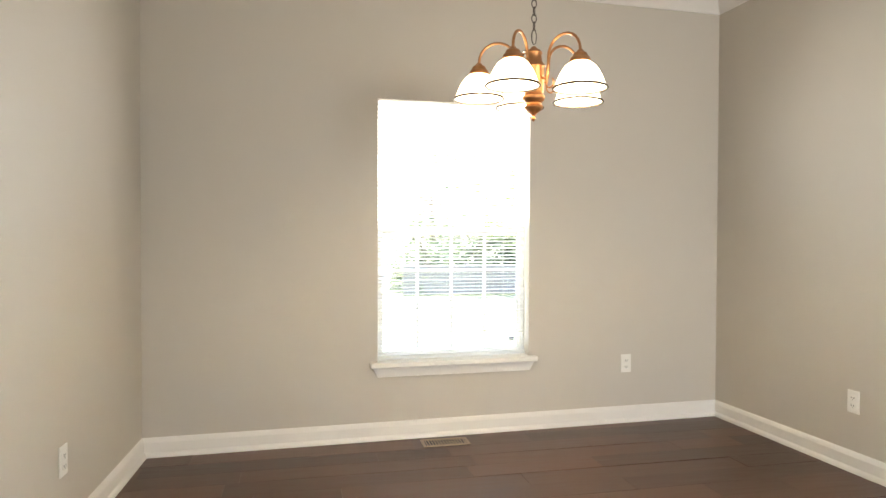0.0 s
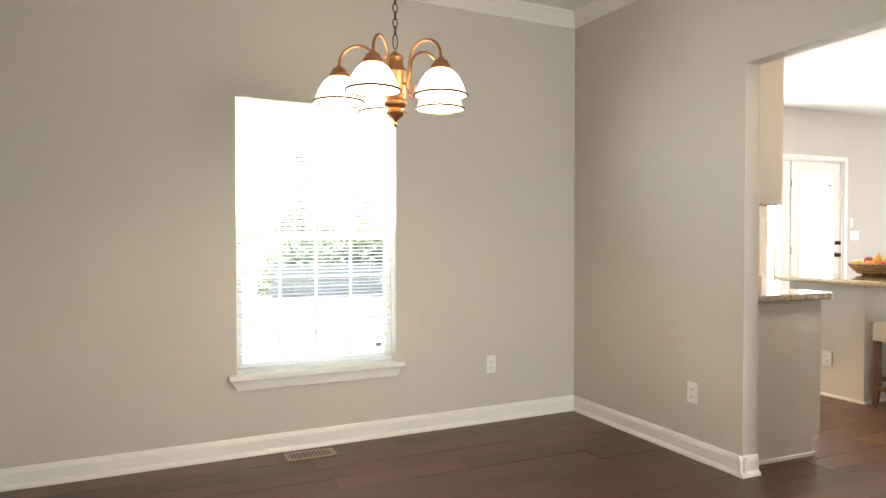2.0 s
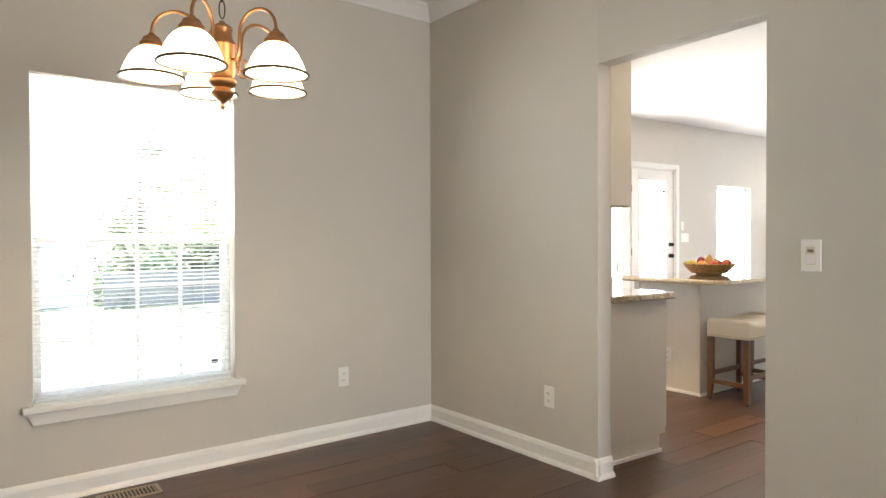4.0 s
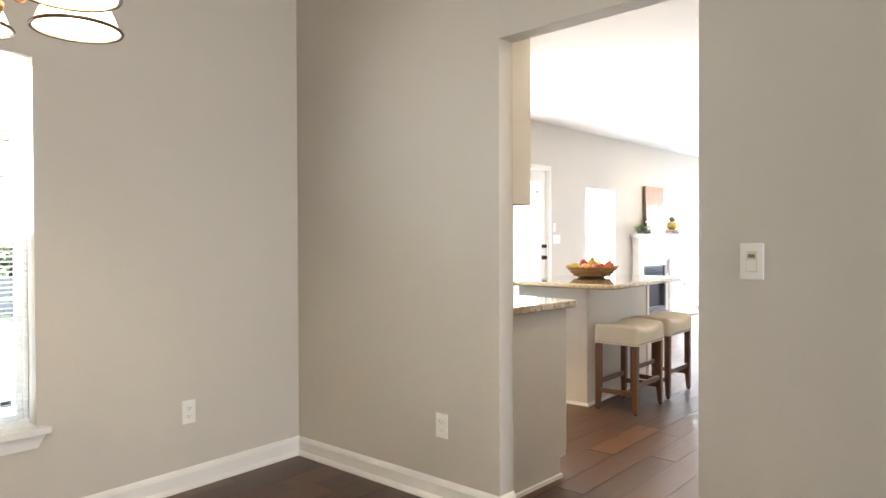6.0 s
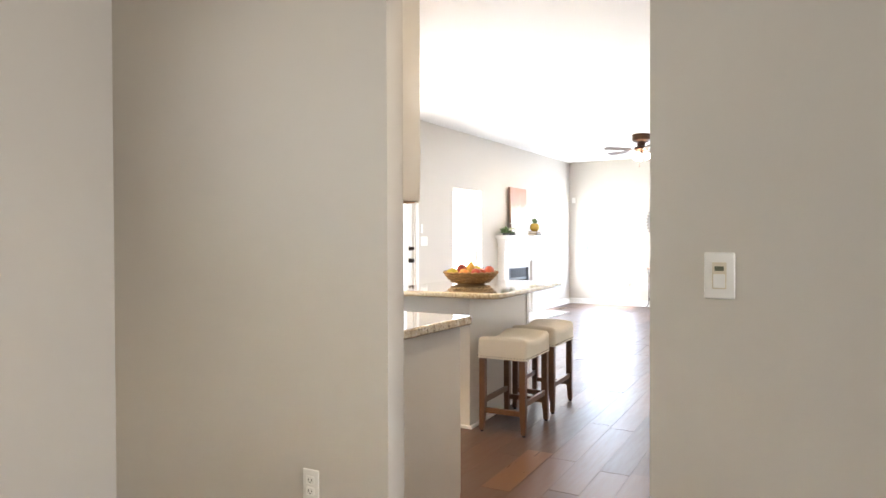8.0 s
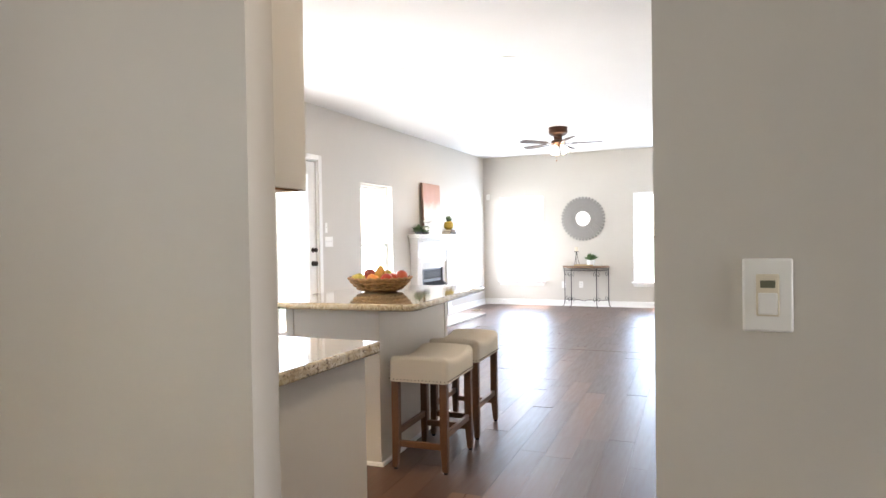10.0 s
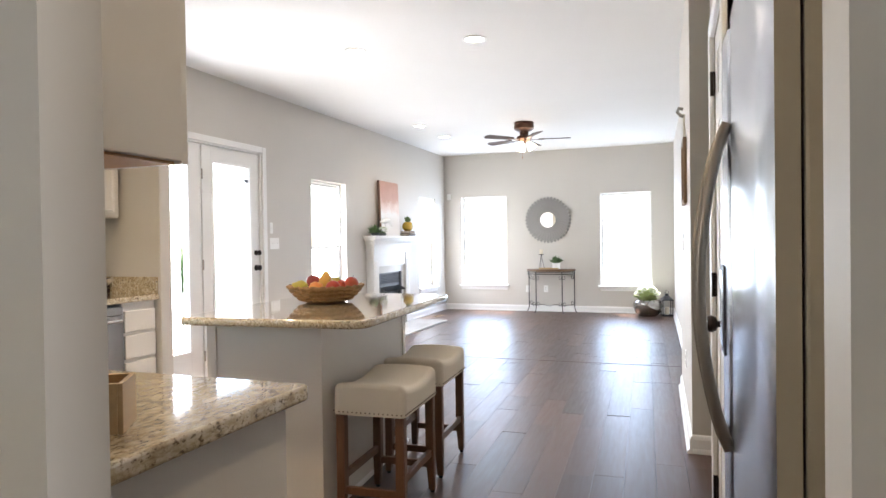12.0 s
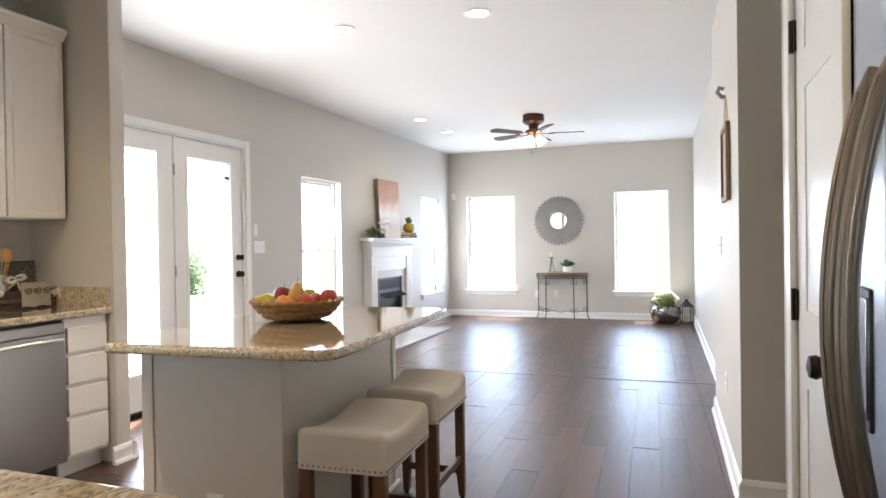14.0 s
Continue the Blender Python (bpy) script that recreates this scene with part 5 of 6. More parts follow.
tube(bm, [(-hw + 0.02, -0.02, 0.13), (-0.22, -0.26, 0.13), (-0.1, -0.27, 0.15), (0, -0.272, 0.12), (0.1, -0.27, 0.15), (0.22, -0.26, 0.13), (hw - 0.02, -0.02, 0.13)], 0.005, 6)
part("stretcher", bm, BLACK, ct)
tr = bmesh.new()
box(tr, FX - 0.30, 5.72, 0.7355, FX - 0.14, 6.05, 0.741, 0.002)
for q in ((FX - 0.30, 5.72, FX - 0.292, 6.05), (FX - 0.148, 5.72, FX - 0.14, 6.05), (FX - 0.292, 5.72, FX - 0.148, 5.728), (FX - 0.292, 6.042, FX - 0.148, 6.05)):
    box(tr, q[0], q[1], 0.741, q[2], q[3], 0.762)
tagged(mesh_object("wooden_tray", tr, BOXWOOD), "long low honey-coloured wooden tray on the table", "tray")
pot_plant(pose(FX - 0.21, 5.77, 0.742), "green bushy plant in a white pot", [(0, 0), (0.06, 0), (0.07, 0.10), (0.062, 0.10), (0.058, 0.09), (0, 0.09)], PLASTIC, 60, 0.15, 0.75)
cs = thing("candle_holder", pose(FX - 0.21, 6.02, 0.742), "black metal tripod candle holder with a white candle", "candle holder")
for k in range(3):
    a = 2 * math.pi * k / 3 + 0.4
    bm = bmesh.new()
    tube(bm, [(0.055 * math.cos(a), 0.055 * math.sin(a), 0.004), (0.022 * math.cos(a), 0.022 * math.sin(a), 0.13), (0.006 * math.cos(a), 0.006 * math.sin(a), 0.24)], 0.004, 6)
    part("leg", bm, BLACK, cs)
bm = bmesh.new()
lathe(bm, [(0, 0.24), (0.035, 0.24), (0.042, 0.252), (0.036, 0.252), (0, 0.246)], None, 20)
part("dish", bm, BLACK, cs)
bm = bmesh.new()
lathe(bm, [(0, 0.247), (0.03, 0.247), (0.03, 0.325), (0.027, 0.33), (0, 0.328)], None, 20)
part("candle", bm, CREAM, cs, "short cream candle")

# urn with flowers and a lantern in the corner
def leafball(m):
    th = pot_plant(m, "dark ribbed metal urn full of pale green flowers", [(0, 0), (0.13, 0), (0.19, 0.06), (0.215, 0.15), (0.205, 0.22), (0.17, 0.255), (0.155, 0.255), (0.15, 0.24), (0, 0.24)], plain("pewter_metal", (0.30, 0.28, 0.26), 0.16, 1.0), 70, 0.22, 0.8, plain("bright_leaf", (0.36, 0.44, 0.16), 0.5, 0, 0.3, 12), "flower_urn", 110)
    return th


urn = leafball(pose(14.66, 4.30, 0))
pot_me = [o for o in urn.children if o.name.startswith("pot")][0].data
for v in pot_me.vertices:
    a = math.atan2(v.co.y, v.co.x)
    k = 1 + 0.035 * math.cos(a * 12)
    v.co.x *= k
    v.co.y *= k
ln = thing("lantern", pose(14.72, 4.01, 0, 0, 0, 12), "black metal candle lantern with glass sides", "lantern")
bm = bmesh.new()
box(bm, -0.085, -0.085, 0, 0.085, 0.085, 0.025, 0.004)
part("base", bm, BLACK, ln)
bm = bmesh.new()
for sx in (-1, 1):
    for sy in (-1, 1):
        box(bm, sx * 0.075 - 0.006, sy * 0.075 - 0.006, 0.025, sx * 0.075 + 0.006, sy * 0.075 + 0.006, 0.25)
part("frame", bm, BLACK, ln)
bm = bmesh.new()
lathe(bm, [(0.0, 0.25), (0.125, 0.25), (0.125, 0.26), (0.06, 0.31), (0.035, 0.325), (0.035, 0.345), (0.012, 0.36), (0, 0.36)], Matrix.Rotation(radians(45), 4, "Z"), 4)
part("roof", bm, BLACK, ln)
bm = bmesh.new()
tube(bm, [(0, 0.03 * math.cos(t), 0.375 + 0.03 * math.sin(t)) for t in [2 * math.pi * j / 16 for j in range(16)]], 0.003, 6, True)
part("ring", bm, BLACK, ln)
bm = bmesh.new()
lathe(bm, [(0, 0.025), (0.035, 0.025), (0.035, 0.14), (0, 0.142)], None, 18)
part("candle", bm, CREAM, ln, "cream pillar candle")

# ceiling fan
fan = thing("ceiling_fan", pose(12.21, 5.73, H), "bronze ceiling fan with wooden blades and lit globe", "ceiling fan")
bm = bmesh.new()
lathe(bm, [(0, 0), (0.125, 0), (0.132, -0.012), (0.125, -0.03), (0.13, -0.045), (0.13, -0.085), (0.10, -0.11), (0.06, -0.125), (0.055, -0.17), (0.095, -0.185), (0.10, -0.215), (0.075, -0.24), (0.045, -0.265), (0, -0.27)], None, 36)
part("motor_housing", bm, FANBRONZE, fan)
BLADE = wood("walnut_blade", (0.05, 0.03, 0.02), (0.10, 0.06, 0.04), 9, (1, 10, 10), 0.7)
for k in range(5):
    a = radians(66 + 72 * k)
    R = Matrix.Rotation(a, 4, "Z")
    bm = bmesh.new()
    b = bmesh.new()
    outline = [(0.19, -0.045), (0.56, -0.065), (0.60, -0.03), (0.60, 0.03), (0.56, 0.065), (0.19, 0.045)]
    f = b.faces.new([b.verts.new((x, y, 0)) for x, y in outline])
    ex = bmesh.ops.extrude_face_region(b, geom=[f])
    bmesh.ops.translate(b, verts=[v for v in ex["geom"] if isinstance(v, bmesh.types.BMVert)], vec=(0, 0, 0.007))
    bmesh.ops.recalc_face_normals(b, faces=b.faces)
    join(bm, b, Matrix.Translation((0, 0, -0.225)) @ R @ Matrix.Rotation(radians(11), 4, "X"))
    bl = part("blade", bm, BLADE, fan, "dark walnut blade")
    bm = bmesh.new()
    b = bmesh.new()
    box(b, 0.09, -0.014, -0.006, 0.20, 0.014, 0.0, 0.002)
    box(b, 0.18, -0.035, -0.007, 0.26, 0.035, -0.001, 0.002)
    join(bm, b, Matrix.Translation((0, 0, -0.225)) @ R @ Matrix.Rotation(radians(11), 4, "X"))
    part("blade_iron", bm, FANBRONZE, bl)
for k in range(3):
    a = radians(40 + 120 * k)
    bm = bmesh.new()
    lathe(bm, [(0.022, 0), (0.03, -0.01), (0.05, -0.05), (0.062, -0.09), (0.058, -0.09), (0.04, -0.045), (0.022, -0.006)], Matrix.Translation((0.06 * math.cos(a), 0.06 * math.sin(a), -0.27)) @ Matrix.Rotation(a, 4, "Z") @ Matrix.Rotation(radians(-35), 4, "Y"), 20)
    part("light_shade", bm, glowing("lit_fan_glass", (1.0, 0.88, 0.70), 2.5) if k == 0 else bpy.data.materials["lit_fan_glass"], fan, "lit frosted glass shade")
bm = bmesh.new()
tube(bm, [(0.03, 0.03, -0.28), (0.03, 0.03, -0.44)], 0.0018, 6)
lathe(bm, [(0, -0.47), (0.006, -0.465), (0.006, -0.445), (0, -0.44)], Matrix.Translation((0.03, 0.03, 0)), 8)
part("pull_chain", bm, COPPER, fan, "thin brass pull chain")

# recessed ceiling lamps; the third is unseen and added as fill
for x, y, _w in CANS:
    cn = thing("recessed_light", pose(x, y, H), "round white recessed ceiling light, switched on", "ceiling light", "recessed ceiling lights")
    bm = bmesh.new()
    lathe(bm, [(0.068, -0.001), (0.095, -0.001), (0.098, -0.006), (0.075, -0.010), (0.066, -0.006), (0.068, -0.001)], None, 36)
    part("trim_ring", bm, PLASTIC, cn)
    bm = bmesh.new()
    lathe(bm, [(0, -0.001), (0.070, -0.001), (0.066, -0.006), (0, -0.0055)], None, 36)
    part("lens", bm, LAMP, cn, "glowing warm white lens")

# picture hanging on the narrow wall
pc = thing("hanging_picture", pose(8.42, 3.822, 1.46, 0, 0, 181.2), "dark framed picture hung by a ribbon", "picture")
bm = bmesh.new()
pw, ph = 0.36, 0.42
for q in ((-pw / 2, 0, -pw / 2 + 0.03, ph), (pw / 2 - 0.03, 0, pw / 2, ph), (-pw / 2 + 0.03, 0, pw / 2 - 0.03, 0.03), (-pw / 2 + 0.03, ph - 0.03, pw / 2 - 0.03, ph)):
    box(bm, q[0], -0.024, q[1], q[2], -0.002, q[3], 0.003)
part("frame", bm, wood("frame_wood", (0.16, 0.09, 0.04), (0.28, 0.17, 0.09), 12, (8, 8, 1), 0.5), pc)
bm = bmesh.new()
box(bm, -pw / 2 + 0.028, -0.012, 0.028, pw / 2 - 0.028, -0.004, ph - 0.028)
part("print", bm, plain("muted_print", (0.32, 0.24, 0.20), 0.4, 0, 0.4, 8), pc, "muted brown print")
bm = bmesh.new()
tube(bm, [(-0.10, -0.008, ph - 0.005), (0, -0.010, ph + 0.17), (0.10, -0.008, ph - 0.005)], 0.006, 6)
part("ribbon", bm, CREAM, pc, "cream ribbon")
bm = bmesh.new()
tube(bm, [(0, -0.01, ph + 0.16), (0, -0.03, ph + 0.165), (0, -0.05, ph + 0.19), (0, -0.04, ph + 0.215), (0, -0.015, ph + 0.205)], 0.012, 8)
part("hook", bm, STEEL_SIDE, pc, "aged metal wall hook")
# small white sensor in the far corner
bm = bmesh.new()
box(bm, FX - 0.03, 7.70, 1.98, FX - 0.001, 7.765, 2.085, 0.006)
tagged(mesh_object("alarm_sensor", bm, PLASTIC), "small white alarm sensor high on the wall", "sensor")
# floor transition strip
bm = bmesh.new()
profile_run(bm, [(0, 0.0005), (0.045, 0.0005), (0.038, 0.003), (0.0225, 0.004), (0.007, 0.003)], (10.42, 7.20), (10.47, 3.80), (1, 0.014))
struct("trim", bm, FLOOR, "dark wooden floor transition strip", "threshold")

# ---- kitchen clutter ----
KM = pose(7.09, 7.66, CT1, 0, 0, 1)
crate = thing("wooden_crate", KM, "dark slatted wooden crate with cream bows", "crate")
for z in (0.004, 0.040, 0.076):
    for q in ((-0.22, -0.085, 0.22, -0.075), (-0.22, 0.075, 0.22, 0.085), (-0.22, -0.075, -0.21, 0.075), (0.21, -0.075, 0.22, 0.075)):
        bm = bmesh.new()
        box(bm, q[0], q[1], z, q[2], q[3], z + 0.029, 0.002)
        part("slat", bm, DARKWOOD, crate)
for x in (-0.208, 0.196):
    for y in (-0.0745, 0.0605):
        bm = bmesh.new()
        box(bm, x, y, 0.010, x + 0.012, y + 0.014, 0.108, 0.001, 1)
        part("corner_post", bm, DARKWOOD, crate)
bm = bmesh.new()
box(bm, -0.21, -0.075, 0.002, 0.21, 0.075, 0.010)
part("bottom", bm, DARKWOOD, crate)


def ribbon_bow(x, y, z, k):
    """Two loops and two tails of soft cloth tied at a point."""
    bm = bmesh.new()
    for s_ in (-1, 1):
        loop = [(x + s_ * 0.045 * k * math.sin(t) ** 2 * (1.0 if t < 1.6 else 0.9), y - 0.012 * math.sin(t), z + 0.011 * k * math.sin(2 * t) + 0.008 * s_ * math.sin(t)) for t in [math.pi * j / 10 for j in range(11)]]
        tube(bm, loop, [0.003 + 0.008 * math.sin(math.pi * j / 10) for j in range(11)], 7)
        tail = [(x + s_ * k * 0.030 * t ** 1.3 + 0.004 * math.sin(5 * t), y - 0.010 * math.sin(2.6 * t), z - k * (0.055 + 0.012 * s_) * t) for t in [j / 6 for j in range(7)]]
        tube(bm, tail, [0.003 + 0.003 * math.sin(math.pi * min(1, j / 5)) for j in range(7)], 7)
    return bm


for x in (-0.16, 0.215):
    part("bow", ribbon_bow(x, -0.092, 0.092, 0.8), CREAM, crate, "cream fabric bow")
tw = thing("tea_towel", KM, "cream tea towel with a brown scroll pattern", "towel")
bm = bmesh.new()
b = bmesh.new()
cols = []
for k in range(13):
    x = -0.01 + 0.185 * k / 12
    w_ = 0.004 * math.sin(k * 1.1)
    cols.append([b.verts.new((x, y + w_ * f, z)) for y, z, f in ((-0.05, 0.150, 0), (-0.094, 0.150, 0.3), (-0.098, 0.11, 0.7), (-0.099, 0.06, 1), (-0.101, 0.012 + 0.004 * math.sin(k), 1.2))])
for a, c in zip(cols, cols[1:]):
    for k in range(4):
        b.faces.new((a[k], c[k], c[k + 1], a[k + 1]))
bmesh.ops.solidify(b, geom=b.faces[:], thickness=0.003)
join(bm, b)
part("cloth", bm, CREAM, tw)
bm = bmesh.new()
for j in range(3):
    cx = 0.03 + j * 0.056
    tube(bm, [(cx + 0.025 * (1 - t / 16) * math.cos(t * 0.75 + 2.6), -0.107, 0.105 + 0.022 * (1 - t / 16) * math.sin(t * 0.75 + 2.6)) for t in range(15)], 0.0028, 5)
part("scroll_pattern", bm, DARKWOOD, tw, "dark brown scroll print")
jar = thing("utensil_jar", pose(7.02, 7.665, CT1 + 0.0105), "galvanised metal pail of kitchen utensils", "jar")
bm = bmesh.new()
lathe(bm, [(0, 0), (0.048, 0), (0.052, 0.03), (0.058, 0.150), (0.050, 0.175), (0.054, 0.19), (0.050, 0.19), (0.045, 0.172), (0.046, 0.01), (0, 0.01)], None, 24)
part("pail", bm, plain("galvanised_metal", (0.55, 0.55, 0.54), 0.25, 0.9), jar)
for k, (a, lean, mat) in enumerate(((0.3, 0.16, STEEL_SIDE), (1.4, 0.22, STEEL_SIDE), (2.6, 0.25, STEEL_SIDE), (3.9, 0.2, STEEL_SIDE), (5.2, 0.2, BOXWOOD), (5.9, 0.24, BOXWOOD))):
    d = Vector((math.cos(a) * lean, math.sin(a) * lean, 1)).normalized()
    bm = bmesh.new()
    tube(bm, [Vector((0, 0, 0.02)) + d * t for t in (0.0, 0.12, 0.25)], 0.005, 6)
    if mat is BOXWOOD:
        lathe(bm, [(0, 0), (0.018, 0.012), (0.028, 0.04), (0.022, 0.07), (0, 0.085)], Matrix.Translation(Vector((0, 0, 0.02)) + d * 0.24) @ Matrix.Diagonal((1, 0.35, 1, 1)), 14)
        part("spoon", bm, plain("orange_wood", (0.50, 0.22, 0.07), 0.5), jar, "orange wooden spoon")
    else:
        for j in range(4):
            c, s_ = math.cos(j * math.pi / 4), math.sin(j * math.pi / 4)
            tube(bm, [Vector((0, 0, 0.02)) + d * (0.24 + 0.05 * (1 - math.cos(t * math.pi / 4))) + Vector((c, s_, 0)) * 0.034 * math.sin(t * math.pi / 4) for t in range(9)], 0.002, 5)
        part("whisk", bm, STEEL_SIDE, jar, "wire whisk")
bm = bmesh.new()
tube(bm, [(-0.072 + 0.058 * math.cos(2 * math.pi * j / 28), 0.012, 0.285 + 0.062 * math.sin(2 * math.pi * j / 28)) for j in range(28)], 0.003, 6, True)
tube(bm, [(0.0, 0.01, 0.03), (-0.03, 0.012, 0.18), (-0.048, 0.012, 0.227)], 0.004, 6)
part("strainer", bm, STEEL_SIDE, jar, "round wire strainer hoop")
part("bow", ribbon_bow(0.052, -0.066, 0.165, 1.2), CREAM, jar, "large cream fabric bow")
TIN = plain("dull_tin", (0.10, 0.095, 0.09), 0.35, 0.5)
for k, (x, ry) in enumerate(((7.115, -4), (7.232, -6))):
    tin = thing("muffin_tin", pose(x, 7.70, CT1 + 0.0105, ry, 0, 0), "grey metal muffin tin standing on edge", "baking tin", "muffin tins")
    bm = bmesh.new()
    box(bm, -0.058, -0.004, 0.0, 0.058, 0.0, 0.265, 0.003)
    part("tray", bm, TIN, tin)
    for ix in (-0.028, 0.028):
        for iz in (0.035, 0.098, 0.161, 0.224):
            bm = bmesh.new()
            lathe(bm, [(0.024, -0.006), (0.026, 0), (0.024, 0.004), (0.019, -0.020), (0, -0.020)], Matrix.Translation((ix, -0.003, iz)) @ Matrix.Rotation(radians(90), 4, "X"), 16)
            part("cup", bm, STEEL_SIDE, tin)
# carry box on the near counter
cb = thing("wooden_caddy", pose(4.755, 4.815, CT1, 0, 0, 33), "small honey-coloured wooden box with a rope handle", "box")
for q in ((0, 0, 0.10, 0.009), (0, 0.191, 0.10, 0.20), (0, 0.009, 0.009, 0.191), (0.091, 0.009, 0.10, 0.191)):
    bm = bmesh.new()
    box(bm, q[0], q[1], 0.0, q[2], q[3], 0.09, 0.0015)
    part("board", bm, BOXWOOD, cb)
bm = bmesh.new()
box(bm, 0.009, 0.009, 0.002, 0.091, 0.191, 0.010)
part("bottom", bm, BOXWOOD, cb)
bm = bmesh.new()
tube(bm, [(0.05, 0.10 - 0.05 * math.cos(t), 0.05 + 0.12 * math.sin(t)) for t in [math.pi * j / 18 for j in range(19)]], [0.007 + 0.0012 * (j % 2) for j in range(19)], 8)
part("handle", bm, plain("brown_rope", (0.34, 0.15, 0.07), 0.8, 0, 0.3, 90), cb, "reddish brown rope handle")
bm = bmesh.new()
box(bm, 0.015, 0.11, 0.010, 0.024, 0.14, 0.23, 0.002)
part("divider", bm, BOXWOOD, cb, "tall pale wooden slat")

# ---- outdoors ----
bm = bmesh.new()
box(bm, -400, NY + T + 0.02, -0.75, 400, 600, -0.60)
box(bm, FX + T + 0.02, -600, -0.75, 400, NY + T + 0.02, -0.60)
box(bm, -400, -600, -0.75, FX + T + 0.02, -0.8, -0.60)
box(bm, -400, -0.8, -0.75, WX - T - 0.02, NY + T + 0.02, -0.60)
struct("ground", bm, plain("mown_lawn", (0.10, 0.13, 0.085), 0.9, 0, 0.25, 3), "sunlit mown lawn round the house", "ground")
bm = bmesh.new()
box(bm, 7.0, LN + T + 0.03, -0.20, 12.0, 11.4, -0.06)
deck = tagged(mesh_object("deck", bm, wood("deck_boards", (0.30, 0.27, 0.23), (0.42, 0.38, 0.33), 6, (1, 9, 9), 0.8)), "grey weathered wooden deck outside the doors", "deck", kind="structure")
fence = thing("deck_railing", pose(7.0, 11.3, -0.06), "pale wooden deck railing with square balusters", "railing")
RAIL = plain("pale_rail_wood", (0.55, 0.52, 0.47), 0.8)
for z in (0.10, 0.90):
    bm = bmesh.new()
    box(bm, 0, -0.02, z, 5.0, 0.02, z + 0.06)
    part("rail", bm, RAIL, fence)
bal = bmesh.new()
box(bal, -0.018, -0.018, 0.0, 0.018, 0.018, 0.90)
bal_me = bpy.data.meshes.new("baluster")
bal.to_mesh(bal_me)
bal.free()
bal_me.materials.append(RAIL)
for k in range(42):
    ob = new("baluster", bal_me)
    ob.parent = fence
    ob.location = (0.03 + k * 0.12, 0, 0)


def tree(x, y, h, seed, spread=1.0, label="leafy green tree beyond the lawn", leaf=None):
    rnd = random.Random(seed)
    th = thing("tree", pose(x, y, -0.6), label, "tree", "trees beyond the lawn")
    bm = bmesh.new()
    tube(bm, [(0, 0, 0), (0.05, 0.02, h * 0.3), (0.0, 0.05, h * 0.6), (0.03, 0, h * 0.85)], [0.16, 0.12, 0.07, 0.02], 8)
    for k in range(7):
        a, z = rnd.uniform(0, 6.28), h * rnd.uniform(0.3, 0.7)
        tube(bm, [(0, 0, z), (math.cos(a) * 0.6 * spread, math.sin(a) * 0.6 * spread, z + 0.5), (math.cos(a) * 1.3 * spread, math.sin(a) * 1.3 * spread, z + 0.8)], [0.05, 0.035, 0.012], 6)
    part("trunk", bm, plain("grey_bark", (0.22, 0.19, 0.16), 0.9) if "grey_bark" not in bpy.data.materials else bpy.data.materials["grey_bark"], th)
    vs, fs = [], []
    clumps = [(rnd.gauss(0, 0.75) * spread, rnd.gauss(0, 0.75) * spread, h * rnd.uniform(0.12 if h < 3 else 0.28, 1.0), rnd.uniform(0.35, 0.7)) for k in range(34)]
    for cx, cy, cz, cr in clumps:
        for k in range(90):
            d = Vector((rnd.gauss(0, 1), rnd.gauss(0, 1), rnd.gauss(0, 1))).normalized() * cr * rnd.uniform(0.5, 1)
            p = Vector((cx, cy, cz)) + d
            u = Vector((rnd.gauss(0, 1), rnd.gauss(0, 1), rnd.gauss(0, 1))).normalized()
            v = u.orthogonal().normalized()
            L = rnd.uniform(0.06, 0.12)
            i = len(vs)
            vs += [p, p + u * L + v * L * 0.4, p + u * L * 2, p + u * L - v * L * 0.4]
            fs.append((i, i + 1, i + 2, i + 3))
    me = bpy.data.meshes.new("crown")
    me.from_pydata(vs, [], fs)
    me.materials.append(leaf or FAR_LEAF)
    ob = new("crown", me)
    ob.parent = th
    ob["kind"] = "stuff"


for x, y, h, sd, sp in ((-3.5, 17, 5.5, 1, 1.4), (9.0, 24, 6.0, 2, 1.6), (24.5, 22.5, 1.5, 4, 0.5), (8.4, 22, 6, 6, 1.6)):
    tree(x, y, h, sd, sp)
# these use the leaf colour with shade painted in
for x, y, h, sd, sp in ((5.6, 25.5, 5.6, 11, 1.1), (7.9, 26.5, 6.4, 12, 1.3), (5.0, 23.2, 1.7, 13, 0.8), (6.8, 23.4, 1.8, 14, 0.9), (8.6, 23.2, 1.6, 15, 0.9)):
    tree(x, y, h, sd, sp, "leafy tree with shade-darkened leaves behind the garden fence" if h > 3 else "low green shrub with shade-darkened leaves behind the garden fence", HEDGE_LEAF)
gf = thing("garden_fence", pose(4.1, 21.6, -0.6), "weathered brown board fence across the lawn", "fence")
FENCE = wood("weathered_fence_wood", (0.15, 0.14, 0.14), (0.25, 0.235, 0.23), 7, (9, 9, 1), 0.8)
fb_ = bmesh.new()
box(fb_, 0, 0, 0.03, 0.135, 0.02, 0.95, 0.004, 1)
fb_me = bpy.data.meshes.new("board")
fb_.to_mesh(fb_me)
fb_.free()
fb_me.materials.append(FENCE)
for k in range(40):
    ob = new("board", fb_me)
    ob.parent = gf
    ob.location = (k * 0.15, 0, 0)
for z in (0.25, 0.75):
    bm = bmesh.new()
    box(bm, 0, 0.021, z, 6.0, 0.06, z + 0.08)
    part("rail", bm, FENCE, gf)
for k in range(4):
    bm = bmesh.new()
    box(bm, k * 1.95, 0.061, 0, k * 1.95 + 0.09, 0.15, 1.0, 0.004, 1)
    part("post", bm, FENCE, gf)
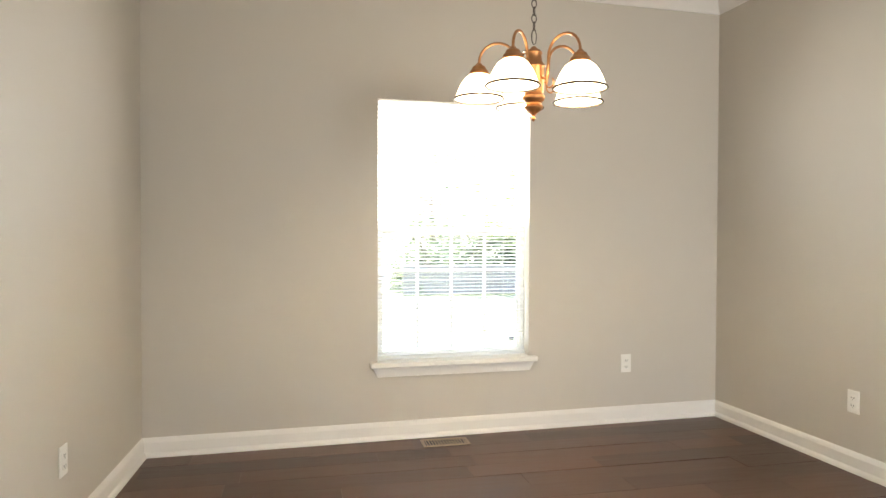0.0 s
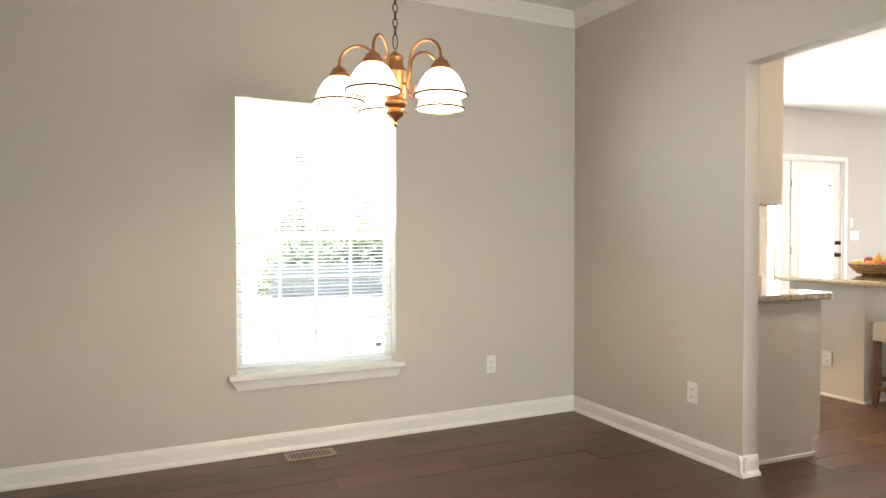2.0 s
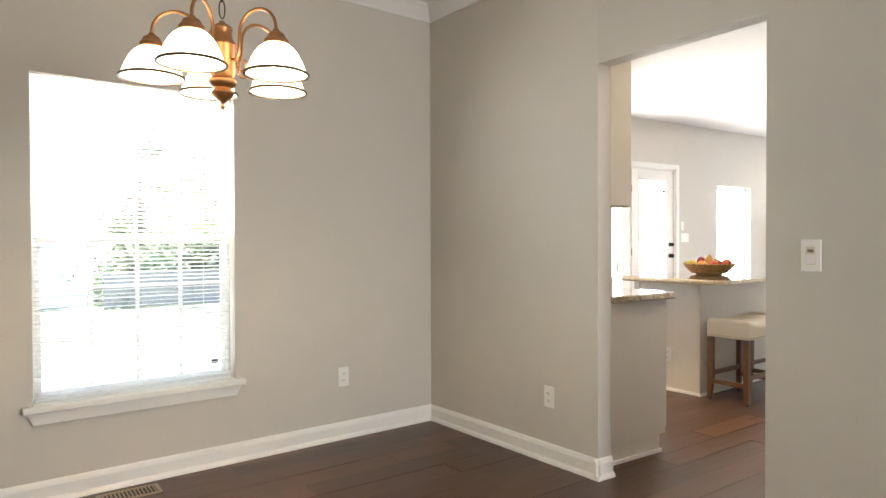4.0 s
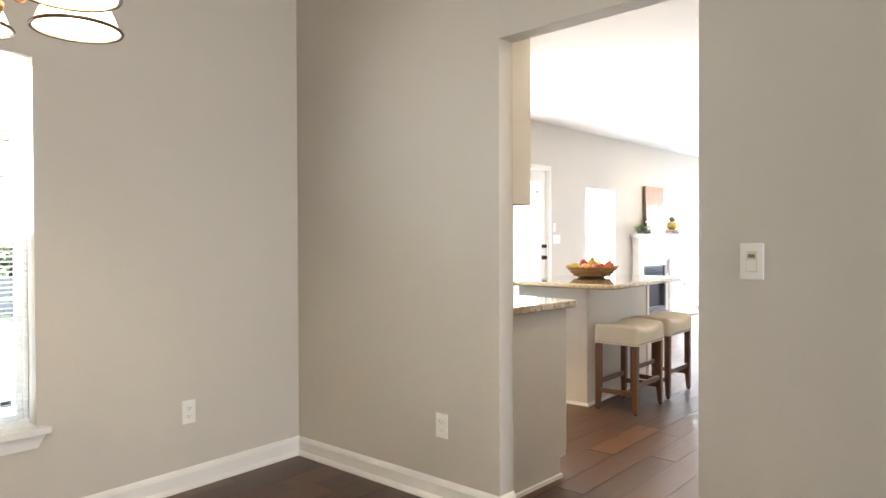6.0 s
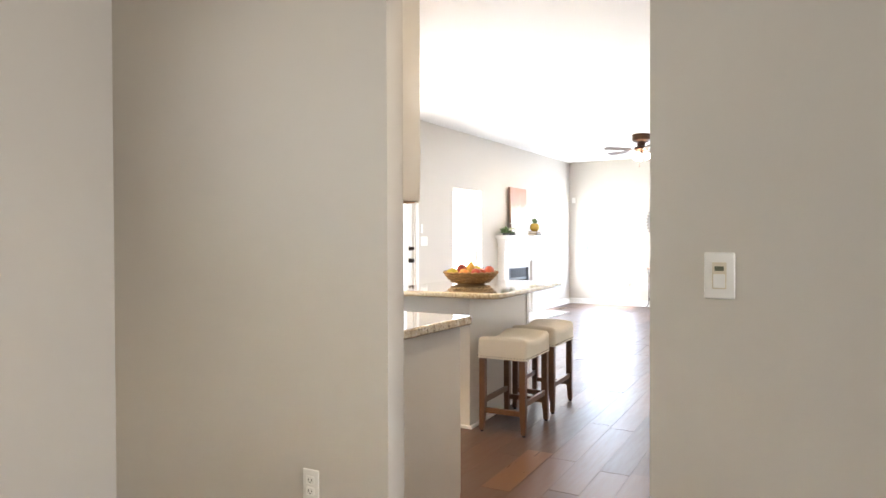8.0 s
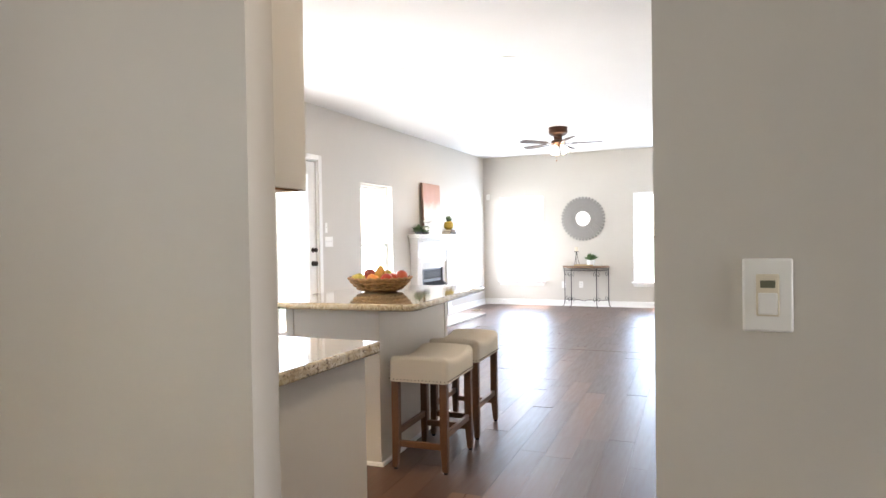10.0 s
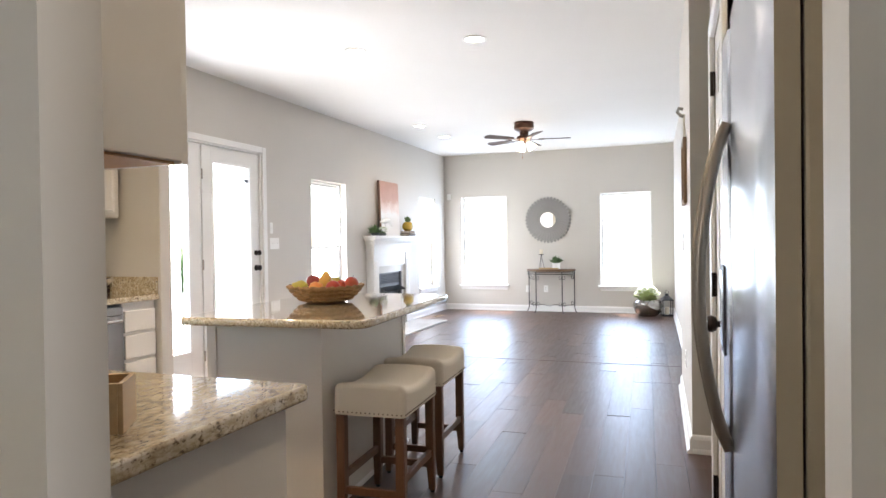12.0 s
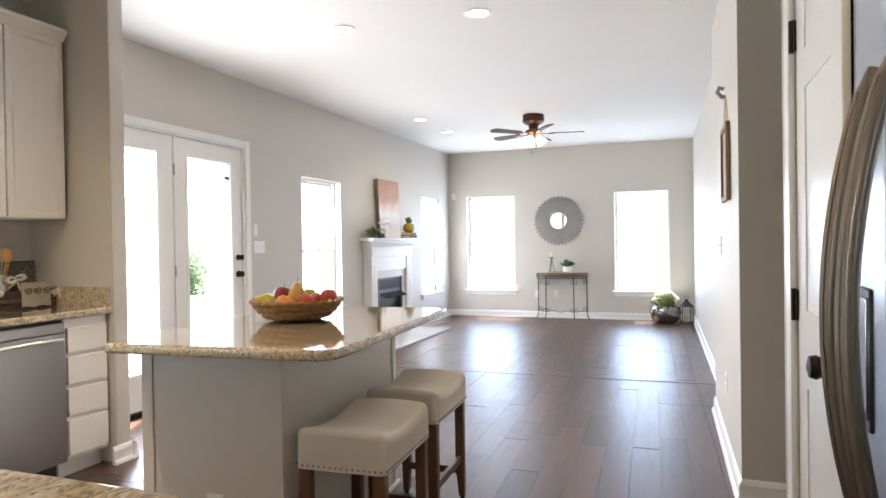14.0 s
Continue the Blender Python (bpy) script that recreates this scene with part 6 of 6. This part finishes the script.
# neighbour's house beyond the dining room window
nb = thing("neighbour_house", pose(-3.2, 23, -0.6), "white lap-sided house across the lawn", "house")
bm = bmesh.new()
box(bm, -6, 0, 0, 7, 6, 3.4)
wl = part("wall", bm, plain("pale_siding", (0.80, 0.80, 0.79), 0.7), nb)
for k in range(16):
    bm = bmesh.new()
    box(bm, -6.02, -0.03, 0.1 + k * 0.2, 7.02, 0.0, 0.285 + k * 0.2)
    part("siding_board", bm, bpy.data.materials["pale_siding"], wl)
bm = bmesh.new()
b = bmesh.new()
vs = [b.verts.new(v) for v in ((-6.5, -0.5, 3.4), (7.5, -0.5, 3.4), (7.5, 3, 5.6), (-6.5, 3, 5.6), (7.5, 6.5, 3.4), (-6.5, 6.5, 3.4))]
b.faces.new((vs[0], vs[1], vs[2], vs[3]))
b.faces.new((vs[3], vs[2], vs[4], vs[5]))
bmesh.ops.solidify(b, geom=b.faces[:], thickness=0.12)
join(bm, b)
part("roof", bm, plain("grey_shingle", (0.42, 0.41, 0.40), 0.9, 0, 0.3, 5), nb)

# ---- floor planks ----
PW = 0.157
FLOOR_TURN = radians(2.2)
FLOOR_M = Matrix.Translation((8.0, 4.336, 0)) @ Matrix.Rotation(FLOOR_TURN, 4, "Z")
floor_ob = bpy.data.objects["floor"]
plank_meshes = {}
BEV = 0.0007


def plank_mesh(length):
    key = round(length, 2)
    if key not in plank_meshes:
        b = bmesh.new()
        rings = []
        for e, z in ((0, -0.008), (0.0006, -0.0024), (BEV, 0.0)):
            rings.append([b.verts.new(v) for v in ((e, e, z), (key - e, e, z), (key - e, PW - e, z), (e, PW - e, z))])
        for a, c in zip(rings, rings[1:]):
            for k in range(4):
                b.faces.new((a[k], a[(k + 1) % 4], c[(k + 1) % 4], c[k]))
        b.faces.new(rings[-1])
        me = bpy.data.meshes.new("plank")
        b.to_mesh(me)
        b.free()
        me.materials.append(FLOOR)
        plank_meshes[key] = me
    return plank_meshes[key]


def clipped(poly):
    """A convex outline in plan, cut to the floor's rectangle."""
    for axis, bound, sign in ((0, WX - 0.1, 1), (0, FX + 0.1, -1), (1, -0.7, 1), (1, LN + 0.1, -1)):
        kept = []
        for k, p in enumerate(poly):
            q = poly[(k + 1) % len(poly)]
            dp, dq = (p[axis] - bound) * sign, (q[axis] - bound) * sign
            if dp >= 0:
                kept.append(p)
            if dp * dq < 0:
                kept.append(p + (q - p) * (dp / (dp - dq)))
        poly = kept
        if len(poly) < 3:
            return []
    return poly


rnd = random.Random(7)
rest_v, rest_f = [], []
count = 0
for row in range(-36, 27):
    x = -8.0 - rnd.uniform(0, 1.2)
    while x < 7.6:
        L = rnd.choice((0.4, 0.7, 0.9, 1.2, 1.2, 1.2))
        tilt, roll_ = rnd.gauss(0, 0.05), rnd.gauss(0, 0.10)
        m = FLOOR_M @ pose(x, row * PW, rnd.uniform(-0.0004, 0.0004), roll_, tilt, 0)
        corner = [m @ Vector(v) for v in ((0, 0, 0), (L, 0, 0), (L, PW, 0), (0, PW, 0))]
        whole = all(WX < c.x < FX and -0.6 < c.y < LN for c in corner)
        mid = (corner[0] + corner[2]) / 2
        if whole and 4.9 < mid.x < 12.5 and 3.7 < mid.y < 6.2 and count < 299:
            ob = new("plank", plank_mesh(L))
            ob.parent = floor_ob
            ob.matrix_local = m
            count += 1
        else:
            top = clipped([m @ Vector(v) for v in ((BEV, BEV, 0), (L - BEV, BEV, 0), (L - BEV, PW - BEV, 0), (BEV, PW - BEV, 0))])
            low = clipped([m @ Vector(v) for v in ((0, 0, -0.007), (L, 0, -0.007), (L, PW, -0.007), (0, PW, -0.007))])
            i = len(rest_v)
            n = len(top)
            if n >= 3:
                rest_v += [tuple(v) for v in top]
                rest_f.append(tuple(range(i, i + n)))
                if n == 4 and len(low) == 4:
                    rest_v += [tuple(v) for v in low]
                    rest_f += [(i + 4 + k, i + 4 + (k + 1) % 4, i + (k + 1) % 4, i + k) for k in range(4)]
        x += L
me = bpy.data.meshes.new("planks")
me.from_pydata(rest_v, [], rest_f)
me.materials.append(FLOOR)
ob = new("planks", me)
ob.parent = floor_ob
ob["kind"] = "stuff"

# orange patch of light on the floor near the island, painted as one lighter board
bm = bmesh.new()
box(bm, 0, 0, -0.004, 0.65, PW - 0.003, 0.0, 0.0006, 1)
ob = mesh_object("plank", bm, wood("light_patch_plank", (0.10, 0.045, 0.020), (0.17, 0.085, 0.040), 5, (0.8, 9, 9), 0.30))
ob.parent = floor_ob
ob.matrix_local = FLOOR_M @ pose(-2.4, 3 * PW + 0.0015, 0.0022)
